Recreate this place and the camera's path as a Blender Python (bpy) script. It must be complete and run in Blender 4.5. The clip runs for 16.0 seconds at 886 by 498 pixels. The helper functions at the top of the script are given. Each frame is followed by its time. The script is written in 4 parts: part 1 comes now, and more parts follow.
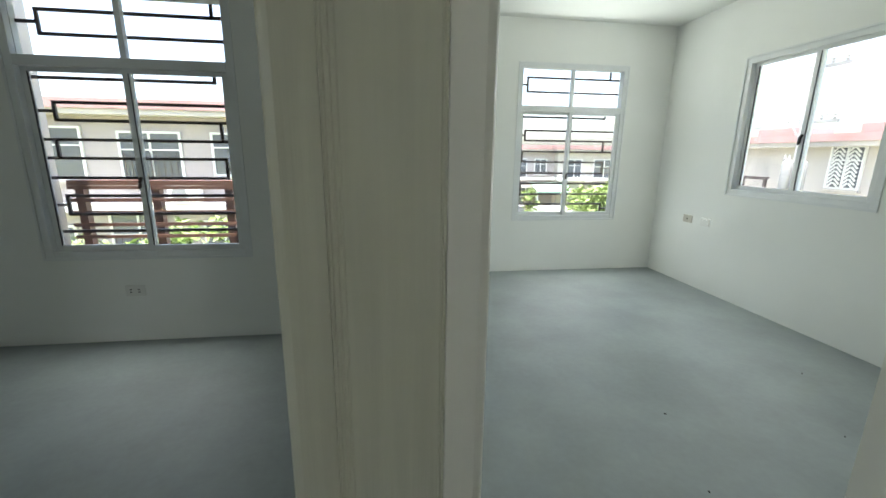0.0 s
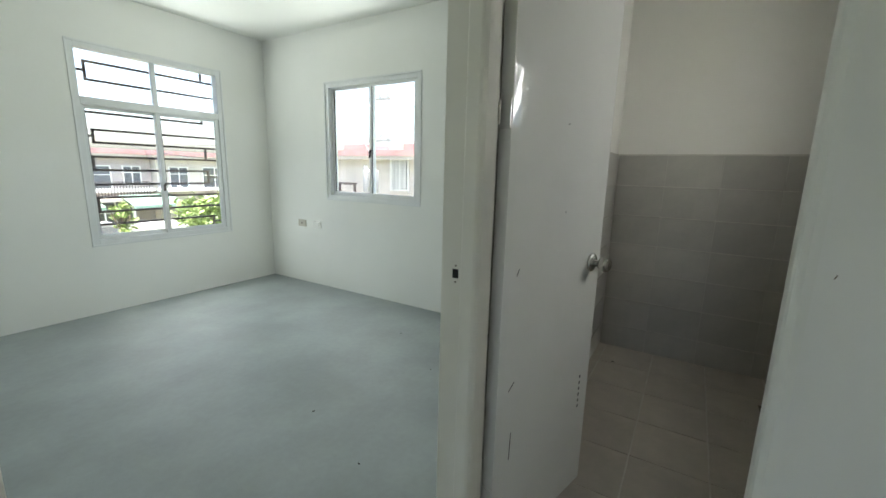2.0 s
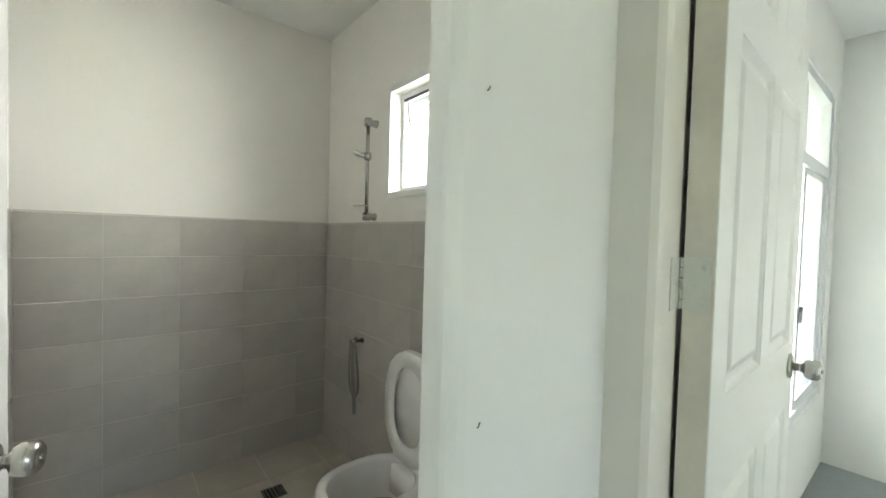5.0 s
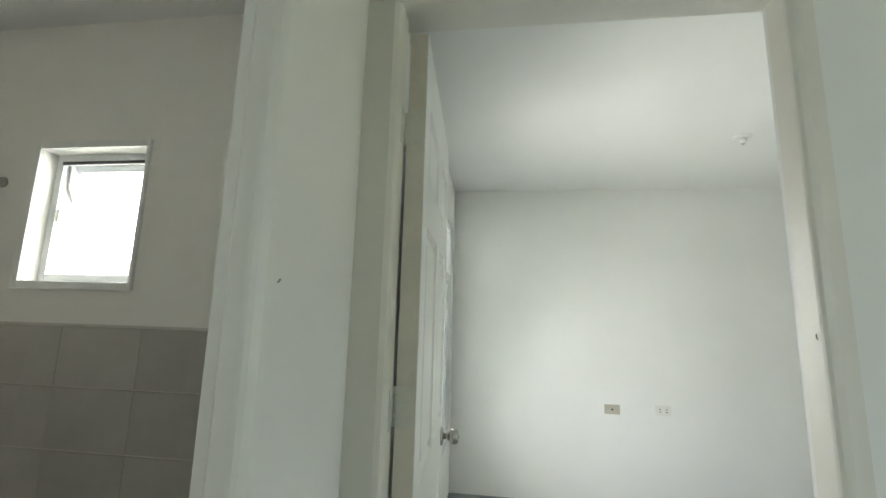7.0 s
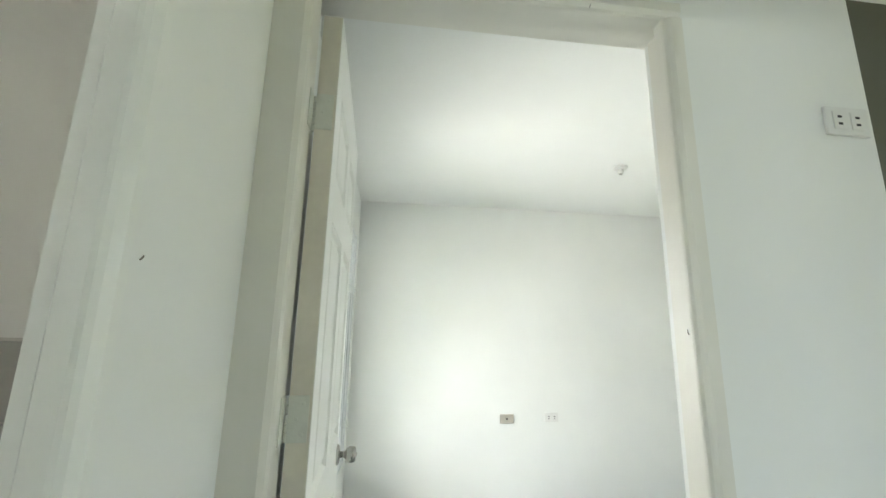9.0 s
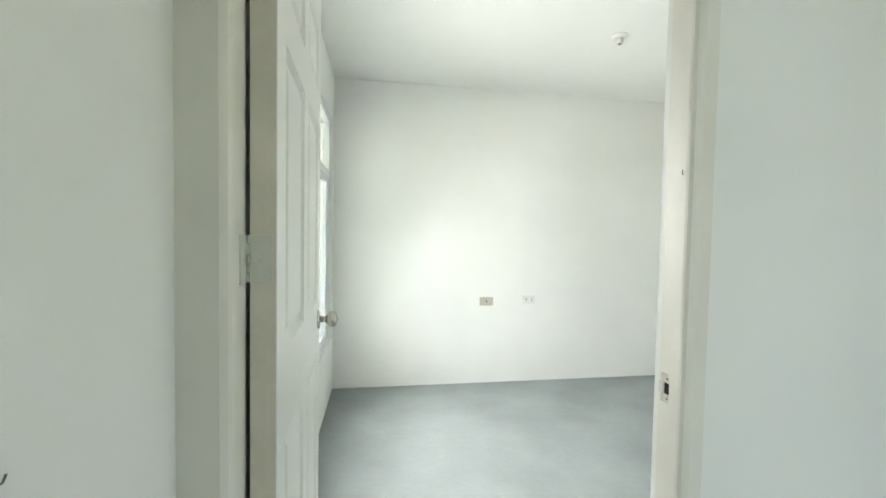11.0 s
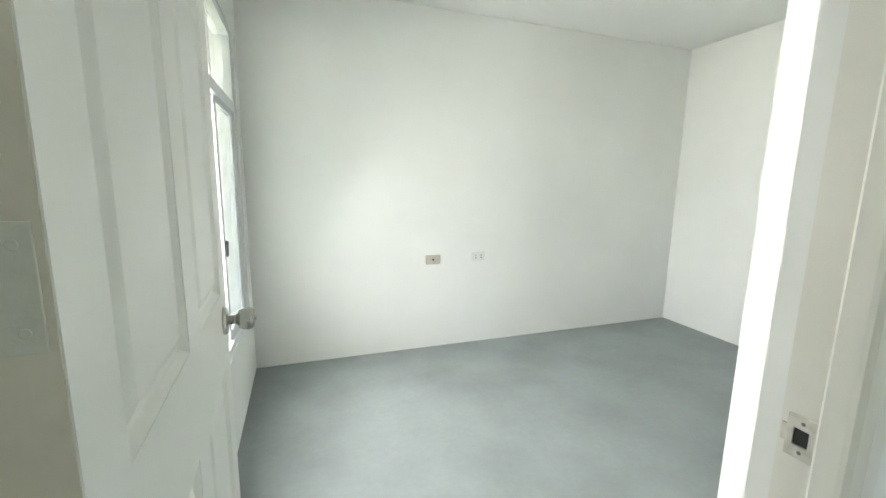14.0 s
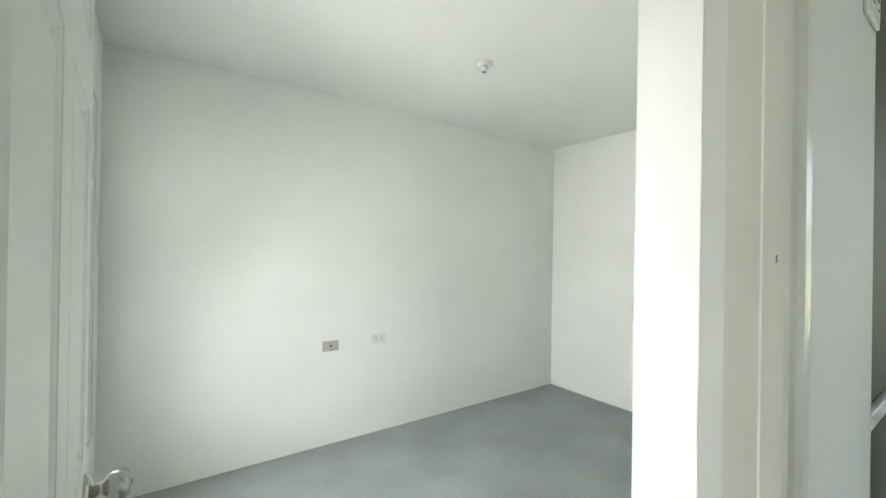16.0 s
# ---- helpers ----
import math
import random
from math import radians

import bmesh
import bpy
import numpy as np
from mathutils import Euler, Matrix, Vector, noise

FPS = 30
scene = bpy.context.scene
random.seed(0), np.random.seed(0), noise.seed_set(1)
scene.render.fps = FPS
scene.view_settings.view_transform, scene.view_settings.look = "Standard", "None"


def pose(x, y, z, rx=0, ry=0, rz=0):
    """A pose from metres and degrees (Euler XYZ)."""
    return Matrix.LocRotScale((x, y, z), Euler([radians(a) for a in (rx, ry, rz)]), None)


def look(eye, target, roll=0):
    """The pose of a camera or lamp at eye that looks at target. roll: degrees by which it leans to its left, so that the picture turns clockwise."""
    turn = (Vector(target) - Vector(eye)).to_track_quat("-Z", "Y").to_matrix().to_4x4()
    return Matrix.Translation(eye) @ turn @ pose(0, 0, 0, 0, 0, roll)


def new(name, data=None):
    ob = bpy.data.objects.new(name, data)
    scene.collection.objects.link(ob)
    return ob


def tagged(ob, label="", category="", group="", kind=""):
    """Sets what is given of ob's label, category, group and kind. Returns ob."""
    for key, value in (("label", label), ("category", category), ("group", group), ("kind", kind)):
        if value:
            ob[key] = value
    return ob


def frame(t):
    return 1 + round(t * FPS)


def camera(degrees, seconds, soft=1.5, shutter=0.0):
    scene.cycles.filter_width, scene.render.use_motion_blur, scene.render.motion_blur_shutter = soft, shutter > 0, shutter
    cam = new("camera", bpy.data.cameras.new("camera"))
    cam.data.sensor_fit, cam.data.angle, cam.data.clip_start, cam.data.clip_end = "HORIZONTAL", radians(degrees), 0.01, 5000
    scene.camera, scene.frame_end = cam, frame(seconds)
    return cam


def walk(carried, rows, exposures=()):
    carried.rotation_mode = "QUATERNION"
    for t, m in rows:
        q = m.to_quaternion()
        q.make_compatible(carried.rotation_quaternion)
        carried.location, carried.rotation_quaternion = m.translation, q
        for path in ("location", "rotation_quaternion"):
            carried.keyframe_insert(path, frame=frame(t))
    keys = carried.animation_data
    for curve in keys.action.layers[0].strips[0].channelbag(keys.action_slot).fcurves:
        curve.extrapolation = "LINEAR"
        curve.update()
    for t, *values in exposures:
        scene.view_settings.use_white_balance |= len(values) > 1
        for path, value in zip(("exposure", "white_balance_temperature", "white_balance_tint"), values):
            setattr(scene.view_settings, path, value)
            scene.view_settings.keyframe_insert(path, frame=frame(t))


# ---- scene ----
cam = camera(95.4, 16.0)
PATH = [
    (0, (-0.419, -0.209, 1.211), (-0.147, 1.72, 0.758), 0.7),
    (0.5, (-0.376, -0.172, 1.227), (0.298, 1.66, 0.791), 0.9),
    (1, (-0.352, -0.157, 1.226), (0.793, 1.43, 0.813), 1.0),
    (1.5, (-0.343, -0.154, 1.224), (1.137, 1.13, 0.824), 1.2),
    (2, (-0.347, -0.159, 1.217), (1.328, 0.865, 0.835), 1.4),
    (2.5, (-0.33, -0.17, 1.219), (1.507, 0.53, 0.854), 1.2),
    (3, (-0.204, -0.148, 1.224), (1.725, 0.253, 0.883), 1.2),
    (3.5, (-0.009, -0.101, 1.253), (1.965, 0.091, 0.998), 1.2),
    (4, (0.118, -0.082, 1.264), (2.11, -0.112, 1.088), 0.9),
    (4.2, (0.16, -0.067, 1.266), (2.144, -0.276, 1.122), 1.2),
    (4.4, (0.187, -0.047, 1.27), (2.13, -0.506, 1.153), 1.7),
    (4.6, (0.194, -0.035, 1.274), (2.049, -0.776, 1.184), 1.8),
    (5, (0.195, -0.034, 1.286), (1.743, -1.298, 1.225), 1.6),
    (5.2, (0.188, -0.024, 1.292), (1.583, -1.458, 1.251), 1.5),
    (7.3, (0.258, 0.152, 1.445), (0.368, -1.813, 1.803), 1.2),
    (7.4, (0.261, 0.149, 1.449), (0.329, -1.813, 1.827), 1.1),
    (7.5, (0.26, 0.148, 1.448), (0.291, -1.811, 1.847), 1.1),
    (8, (0.26, 0.136, 1.442), (0.15, -1.809, 1.898), 1.1),
    (8.2, (0.26, 0.129, 1.436), (0.117, -1.811, 1.899), 1.1),
    (10.3, (0.233, 0.03, 1.302), (-0.054, -1.947, 1.404), 1.0),
    (10.5, (0.227, 0.021, 1.295), (-0.066, -1.957, 1.338), 0.9),
    (11, (0.229, 0.007, 1.271), (-0.089, -1.966, 1.197), 1.0),
    (11.5, (0.232, -0.004, 1.257), (-0.107, -1.968, 1.093), 0.9),
    (12, (0.239, -0.017, 1.241), (-0.127, -1.968, 0.992), 0.8),
    (12.5, (0.255, -0.065, 1.235), (-0.147, -2.0, 0.927), 1.0),
    (13, (0.232, -0.209, 1.257), (-0.219, -2.129, 0.929), 0.8),
    (13.4, (0.218, -0.304, 1.272), (-0.296, -2.209, 0.942), 0.9),
    (13.5, (0.222, -0.335, 1.271), (-0.308, -2.235, 0.944), 0.8),
    (14, (0.257, -0.427, 1.291), (-0.404, -2.286, 0.964), 0.9),
    (14.5, (0.293, -0.474, 1.301), (-0.563, -2.255, 0.993), 1.0),
    (15, (0.32, -0.497, 1.313), (-0.712, -2.189, 1.04), 1.1),
    (15.5, (0.329, -0.508, 1.367), (-0.809, -2.144, 1.201), 1.0),
    (16, (0.338, -0.506, 1.402), (-0.823, -2.135, 1.407), 0.9),
]
EXPOSURES = [(0, 2.5), (0.5, 2.5), (1.5, 2.5), (2.5, 2.55), (3.0, 2.85), (3.5, 3.05), (4.0, 3.75), (4.5, 3.75), (5.2, 3.85), (6.0, 3.6), (7.3, 2.95), (8.2, 3.35), (10.3, 3.55), (13, 3.45), (16, 3.15)]
walk(cam, [(t, look(eye, target, roll)) for t, eye, target, roll in PATH], exposures=EXPOSURES)

# ---- light ----
world = bpy.data.worlds.new("sky")
scene.world = world
world.use_nodes = True
wn = world.node_tree
sky = wn.nodes.new("ShaderNodeTexSky")
sky.sky_type = "NISHITA"
sky.sun_disc = False
sky.sun_elevation, sky.sun_rotation = radians(79), radians(225)
sky.air_density, sky.dust_density, sky.ozone_density = 1.0, 4.0, 1.0
wn.links.new(sky.outputs[0], wn.nodes["Background"].inputs[0])
wn.nodes["Background"].inputs[1].default_value = 0.15
sun = new("sun", bpy.data.lights.new("sun", "SUN"))
sun.data.energy, sun.data.angle, sun.data.color = 3.0, radians(0.5), (1.0, 0.96, 0.9)
az, el = radians(225), radians(79)
sun.matrix_world = look((0, 0, 0), (-math.sin(az) * math.cos(el), -math.cos(az) * math.cos(el), -math.sin(el)))


def opening_lamp(name, place, target, w, h, watts, spread=180, color=(1.0, 0.99, 0.965)):
    """An area lamp at a wall opening, in place of the sky's light."""
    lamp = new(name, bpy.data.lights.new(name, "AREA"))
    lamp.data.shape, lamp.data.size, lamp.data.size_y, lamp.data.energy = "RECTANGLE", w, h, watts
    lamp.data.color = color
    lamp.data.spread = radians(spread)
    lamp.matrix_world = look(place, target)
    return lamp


opening_lamp("opening_lamp", (0.80, -2.38, 1.30), (-2.6, -1.15, 0.25), 0.50, 1.3, 3.6, 142)
opening_lamp("opening_lamp", (1.68, -1.50, 1.76), (1.72, 0.8, 0.4), 0.90, 0.66, 5.2)
# fill for the lobby, set in an unseen opening added to the west wall
opening_lamp("opening_lamp", (-3.68, -0.2, 1.5), (0, -0.2, 1.4), 0.7, 1.3, 0.45)
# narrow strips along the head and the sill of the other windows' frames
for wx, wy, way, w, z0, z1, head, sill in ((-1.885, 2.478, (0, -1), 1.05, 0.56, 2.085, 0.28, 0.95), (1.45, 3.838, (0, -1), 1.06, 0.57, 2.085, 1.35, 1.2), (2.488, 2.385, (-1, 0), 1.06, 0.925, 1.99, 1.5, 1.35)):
    opening_lamp("opening_lamp", (wx, wy, z1), (wx + way[0], wy + way[1], z1 - 0.1), w, 0.008, head, 180, (0.935, 1.0, 0.955))
    opening_lamp("opening_lamp", (wx, wy, z0), (wx + way[0], wy + way[1], z0), w, 0.008, sill, 180, (0.935, 1.0, 0.955))

# ---- materials ----


def material(name, color, rough=0.6, metal=0.0, spec=0.5, vary=0.06, scale=3.0, grain=0.0, grain_scale=120.0, bump=0.0, hue=None, coat=0.0, rvary=0.08):
    """A surface with stains at one scale, grain at another and fine relief."""
    m = bpy.data.materials.new(name)
    m.use_nodes = True
    n, l = m.node_tree.nodes, m.node_tree.links
    b = n["Principled BSDF"]
    b.inputs["Metallic"].default_value = metal
    b.inputs["Specular IOR Level"].default_value = spec
    b.inputs["Coat Weight"].default_value = coat
    co = n.new("ShaderNodeTexCoord")
    big = n.new("ShaderNodeTexNoise")
    big.inputs["Scale"].default_value, big.inputs["Detail"].default_value = scale, 6
    l.new(co.outputs["Object"], big.inputs["Vector"])
    fine = n.new("ShaderNodeTexNoise")
    fine.inputs["Scale"].default_value, fine.inputs["Detail"].default_value = grain_scale, 4
    l.new(co.outputs["Object"], fine.inputs["Vector"])
    ramp = n.new("ShaderNodeValToRGB")
    lo = hue or [c * (1 - 2 * vary) for c in color]
    ramp.color_ramp.elements[0].color = (*lo, 1)
    ramp.color_ramp.elements[1].color = (*color, 1)
    ramp.color_ramp.elements[0].position, ramp.color_ramp.elements[1].position = 0.35, 0.65
    l.new(big.outputs["Fac"], ramp.inputs["Fac"])
    mix = n.new("ShaderNodeMixRGB")
    mix.blend_type = "MULTIPLY"
    mix.inputs["Fac"].default_value = grain
    l.new(ramp.outputs["Color"], mix.inputs["Color1"])
    l.new(fine.outputs["Fac"], mix.inputs["Color2"])
    l.new(mix.outputs["Color"], b.inputs["Base Color"])
    mr = n.new("ShaderNodeMapRange")
    mr.inputs["To Min"].default_value, mr.inputs["To Max"].default_value = max(0.0, rough - rvary), min(1, rough + rvary)
    l.new(big.outputs["Fac"], mr.inputs["Value"])
    l.new(mr.outputs["Result"], b.inputs["Roughness"])
    if bump:
        bm_ = n.new("ShaderNodeBump")
        bm_.inputs["Strength"].default_value, bm_.inputs["Distance"].default_value = bump, 0.01
        l.new(fine.outputs["Fac"], bm_.inputs["Height"])
        l.new(bm_.outputs["Normal"], b.inputs["Normal"])
    return m


PAINT = material("white_wall_paint", (0.80, 0.81, 0.78), 0.72, spec=0.2, vary=0.03, scale=1.1, bump=0.035, grain_scale=40)
BATHW = material("cream_wall_paint", (0.80, 0.79, 0.735), 0.6, vary=0.03, scale=1.3, bump=0.03, grain_scale=40)
CEIL = material("white_ceiling_paint", (0.80, 0.81, 0.78), 0.75, vary=0.02, scale=0.9, bump=0.08, grain_scale=50)
FLOOR = material("grey_floor_paint", (0.325, 0.36, 0.36), 0.56, spec=0.35, vary=0.10, scale=2.2, grain=0.14, grain_scale=30, bump=0.10)
CREAM = material("cream_enamel", (0.74, 0.725, 0.655), 0.38, vary=0.03, scale=4, bump=0.05, grain_scale=40)
# grained timber whose cream is darkened to olive for the shade on it
GRAINED_SHADED = material("shaded_grained_timber", (0.53, 0.52, 0.415), 0.45, vary=0.05, scale=5, grain=0.0, bump=0.12, grain_scale=9)
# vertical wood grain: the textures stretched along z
gn = GRAINED_SHADED.node_tree
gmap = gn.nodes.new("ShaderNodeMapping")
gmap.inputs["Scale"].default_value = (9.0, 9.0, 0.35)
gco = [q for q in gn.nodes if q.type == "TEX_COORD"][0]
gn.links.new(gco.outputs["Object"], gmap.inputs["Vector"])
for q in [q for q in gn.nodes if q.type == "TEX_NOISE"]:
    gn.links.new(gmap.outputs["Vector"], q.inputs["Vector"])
DOORW = material("white_door_enamel", (0.79, 0.80, 0.76), 0.33, vary=0.02, scale=3, bump=0.06, grain_scale=35)
EDGE = material("cream_timber_edge", (0.74, 0.695, 0.59), 0.5, vary=0.06, scale=6, grain=0.1, grain_scale=60)
GLOSS = material("glossy_white_door", (0.78, 0.78, 0.75), 0.022, vary=0.02, scale=3, rvary=0.012)
ALU = material("white_aluminium", (0.72, 0.74, 0.74), 0.35, vary=0.03, scale=6)
RUBBER = material("dark_gasket", (0.05, 0.05, 0.055), 0.6)
IRON = material("brown_painted_iron", (0.075, 0.055, 0.05), 0.5, vary=0.1, scale=9)
STEEL = material("brushed_steel", (0.55, 0.54, 0.51), 0.24, metal=1.0, vary=0.05, scale=20)
NAIL = material("rusty_painted_nail", (0.24, 0.22, 0.18), 0.6, vary=0.2, scale=80)
WORN = material("painted_steel", (0.66, 0.64, 0.57), 0.4, vary=0.12, scale=60)
HINGEP = material("overpainted_hinge", (0.64, 0.65, 0.575), 0.42, vary=0.04, scale=30, bump=0.05)
CHROME = material("chrome", (0.5, 0.5, 0.48), 0.14, metal=1.0, vary=0.04, scale=20)
TILE = material("taupe_wall_tile", (0.45, 0.435, 0.39), 0.3, vary=0.06, scale=4, grain=0.08, grain_scale=45)
TILEF = material("taupe_floor_tile", (0.53, 0.485, 0.41), 0.42, vary=0.1, scale=3, grain=0.15, grain_scale=30)
GROUT = material("pale_grout", (0.58, 0.56, 0.50), 0.85, vary=0.08, scale=8)
CERAMIC = material("white_ceramic", (0.80, 0.80, 0.79), 0.08, vary=0.01, scale=4)
PLASTIC = material("white_plastic", (0.72, 0.72, 0.69), 0.35, vary=0.02, scale=9)
IVORY = material("ivory_plastic", (0.48, 0.45, 0.38), 0.4, vary=0.04, scale=9)
DARK = material("dark_hole", (0.02, 0.02, 0.02), 0.8)
HOSE = material("grey_hose", (0.24, 0.235, 0.215), 0.35)
RENDERW = material("beige_render", (0.50, 0.465, 0.415), 0.85, vary=0.06, scale=0.7, bump=0.1)
RENDERG = material("pinkish_grey_render", (0.42, 0.375, 0.36), 0.85, vary=0.06, scale=0.7, bump=0.1)
ROOF = material("faded_red_roof", (0.44, 0.27, 0.26), 0.55, vary=0.12, scale=1.5)
ASPHALT = material("pale_concrete_paving", (0.36, 0.355, 0.34), 0.9, vary=0.15, scale=0.4, grain=0.3)
GRASS = material("grass", (0.30, 0.32, 0.12), 0.9, vary=0.2, scale=0.8, grain=0.3, grain_scale=14)
LEAF = material("leaf", (0.28, 0.38, 0.11), 0.6, vary=0.25, scale=2.5)
BARK = material("bark", (0.16, 0.12, 0.08), 0.9, vary=0.2, scale=6)
POLE = material("grey_pole", (0.30, 0.30, 0.295), 0.6, vary=0.1, scale=2)
GLASSD = material("dark_window_glass", (0.15, 0.16, 0.17), 0.08, vary=0.1, scale=0.6)

GLASS = bpy.data.materials.new("clear_glass")
GLASS.use_nodes = True
gb = GLASS.node_tree.nodes["Principled BSDF"]
gb.inputs["Base Color"].default_value = (0.96, 0.98, 0.97, 1)
gb.inputs["Roughness"].default_value, gb.inputs["Transmission Weight"].default_value, gb.inputs["IOR"].default_value = 0.0, 1.0, 1.35

# ---- mesh helpers ----


def finish(name, bm, mat, parent=None, label="", smooth=False):
    me = bpy.data.meshes.new(name)
    bmesh.ops.recalc_face_normals(bm, faces=bm.faces[:])
    bm.to_mesh(me)
    bm.free()
    me.materials.append(mat)
    if smooth:
        for p in me.polygons:
            p.use_smooth = True
    ob = new(name, me)
    if parent:
        ob.parent = parent
    if label:
        ob["label"] = label
    return ob


def part(name, bm, mat, parent, label="", smooth=False):
    return finish(name, bm, mat, parent, label, smooth)


def thing(name, label, category, group="", m=None, kind=""):
    e = new(name)
    if m is not None:
        e.matrix_world = m
    return tagged(e, label, category, group, kind)


def box(bm, x0, x1, y0, y1, z0, z1, bevel=0.0):
    m = Matrix.Translation(((x0 + x1) / 2, (y0 + y1) / 2, (z0 + z1) / 2)) @ Matrix.Diagonal((abs(x1 - x0), abs(y1 - y0), abs(z1 - z0), 1))
    r = bmesh.ops.create_cube(bm, size=1, matrix=m)
    if bevel:
        es = {e for v in r["verts"] for e in v.link_edges}
        bmesh.ops.bevel(bm, geom=list(es), offset=bevel, segments=2, affect="EDGES", profile=0.6)
    return bm


def boxm(*a, bevel=0.0):
    return box(bmesh.new(), *a, bevel=bevel)


def lathe(profile, steps=24, m=None, bm=None):
    """A surface turned round z from (radius, height) pairs."""
    bm = bm or bmesh.new()
    m = m or Matrix()
    rings = []
    for r, z in profile:
        rings.append([bm.verts.new(m @ Vector((r * math.cos(2 * math.pi * i / steps), r * math.sin(2 * math.pi * i / steps), z))) for i in range(steps)])
    for a, b in zip(rings, rings[1:]):
        for i in range(steps):
            bm.faces.new((a[i], a[(i + 1) % steps], b[(i + 1) % steps], b[i]))
    bm.faces.new(rings[0][::-1])
    bm.faces.new(rings[-1])
    return bm


def loft(rings, caps=True):
    bm = bmesh.new()
    rows = [[bm.verts.new(p) for p in r] for r in rings]
    k = len(rows[0])
    for a, b in zip(rows, rows[1:]):
        for i in range(k):
            bm.faces.new((a[i], a[(i + 1) % k], b[(i + 1) % k], b[i]))
    if caps:
        bm.faces.new(rows[0][::-1])
        bm.faces.new(rows[-1])
    return bm


def prism(pts, z0, z1, bm=None, m=None):
    """A polygon in x, y drawn up from z0 to z1."""
    bm = bm or bmesh.new()
    m = m or Matrix()
    a = [bm.verts.new(m @ Vector((x, y, z0))) for x, y in pts]
    b = [bm.verts.new(m @ Vector((x, y, z1))) for x, y in pts]
    k = len(pts)
    for i in range(k):
        bm.faces.new((a[i], a[(i + 1) % k], b[(i + 1) % k], b[i]))
    bm.faces.new(a[::-1])
    bm.faces.new(b)
    return bm


def tube(points, r, steps=8):
    """A round bar along a line of points."""
    rings = []
    pts = [Vector(p) for p in points]
    side = None
    for i, p in enumerate(pts):
        d = (pts[min(i + 1, len(pts) - 1)] - pts[max(i - 1, 0)]).normalized()
        if side is None:
            side = d.orthogonal().normalized()
        side = (side - d * side.dot(d)).normalized()
        up = d.cross(side)
        rings.append([p + r * (math.cos(2 * math.pi * k / steps) * side + math.sin(2 * math.pi * k / steps) * up) for k in range(steps)])
    return loft(rings)


def wall(name, m, length, height, depth, holes=(), mat=PAINT, z0=0.0, label="white painted plastered wall"):
    """A wall along local x with its face on y = 0 and its body towards +y; holes: (u0, u1, z0, z1)."""
    us = sorted({0, length, *[h for o in holes for h in o[:2]]})
    zs = sorted({z0, height, *[h for o in holes for h in o[2:]]})
    us, zs = [u for u in us if 0 <= u <= length], [z for z in zs if z0 <= z <= height]

    def solid(i, j):
        if not (0 <= i < len(us) - 1 and 0 <= j < len(zs) - 1):
            return False
        u, z = (us[i] + us[i + 1]) / 2, (zs[j] + zs[j + 1]) / 2
        return not any(a < u < b and c < z < d for a, b, c, d in holes)

    bm = bmesh.new()
    seen = {}

    def v(u, y, z):
        k = (round(u, 4), y, round(z, 4))
        if k not in seen:
            seen[k] = bm.verts.new((u, y, z))
        return seen[k]

    for i in range(len(us) - 1):
        for j in range(len(zs) - 1):
            if not solid(i, j):
                continue
            a, b, c, d = us[i], us[i + 1], zs[j], zs[j + 1]
            for y in (0, depth):
                bm.faces.new([v(a, y, c), v(b, y, c), v(b, y, d), v(a, y, d)])
            for di, dj, p, q in ((-1, 0, (a, c), (a, d)), (1, 0, (b, c), (b, d)), (0, -1, (a, c), (b, c)), (0, 1, (a, d), (b, d))):
                if not solid(i + di, j + dj):
                    bm.faces.new([v(p[0], 0, p[1]), v(q[0], 0, q[1]), v(q[0], depth, q[1]), v(p[0], depth, p[1])])
    ob = finish(name, bm, mat)
    ob.matrix_world = m
    return tagged(ob, label, "wall", kind="structure")


def facing(x, y, way):
    """Local x runs to the right of one who looks at the face; way: n, e, s or w, the way that one looks."""
    return pose(x, y, 0, 0, 0, {"n": 0, "e": -90, "s": 180, "w": 90}[way])


H = 2.49          # ceiling
B1X0 = -2.495     # west edge of the first bedroom's window
# ---- structure: lobby ----
FACE_N, FACE_S, FACE_E = 0.262, -0.668, 0.535
fl = finish("floor", boxm(-3.75, 2.75, -3.55, 4.02, -0.2, 0.0), FLOOR)
tagged(fl, "grey painted concrete floor, slightly blotchy", "floor", kind="structure")
cl = finish("ceiling", boxm(-3.75, 2.78, -3.55, 4.02, H, H + 0.15), CEIL)
tagged(cl, "plain white painted ceiling", "ceiling", kind="structure")

# north lobby wall with two doorways; a thinner one goes on behind the bathroom
wall("wall_lobby_north", facing(-3.6, FACE_N, "n"), 4.128, H, 0.10, [(2.255, 3.11, 0, 2.167), (3.255, 4.143, 0, 2.167)])
wall("wall_bathroom_north", facing(0.528, 0.305, "n"), 2.112, H, 0.057, mat=BATHW)
# east lobby wall with the bathroom's doorway
wall("wall_lobby_east", facing(FACE_E, 0.305, "e"), 1.39, H, 0.065, [(0.0, 0.649, 0, 2.167)])
# south lobby wall with the third bedroom's doorway
wall("wall_lobby_south", facing(FACE_E, FACE_S, "s"), 1.40, H, 0.128, [(0.007, 0.92, 0, 2.167)])
# first bedroom
wall("wall_bedroom_one_north", facing(-3.6, 2.49, "n"), 3.13, H, 0.15, [(B1X0 + 3.6, B1X0 + 4.795, 0.56, 2.095)])
# its opening is added out of view, for the lobby's fill lamp
wall("wall_bedroom_one_west", facing(-3.6, -1.3, "w"), 3.94, H, 0.15, [(0.7, 1.5, 0.8, 2.2)])
wall("wall_between_bedrooms", facing(-0.47, 4.0, "e"), 3.638, H, 0.12)
# second bedroom
wall("wall_bedroom_two_north", facing(-0.35, 3.85, "n"), 3.0, H, 0.15, [(1.235, 2.37, 0.56, 2.095)])
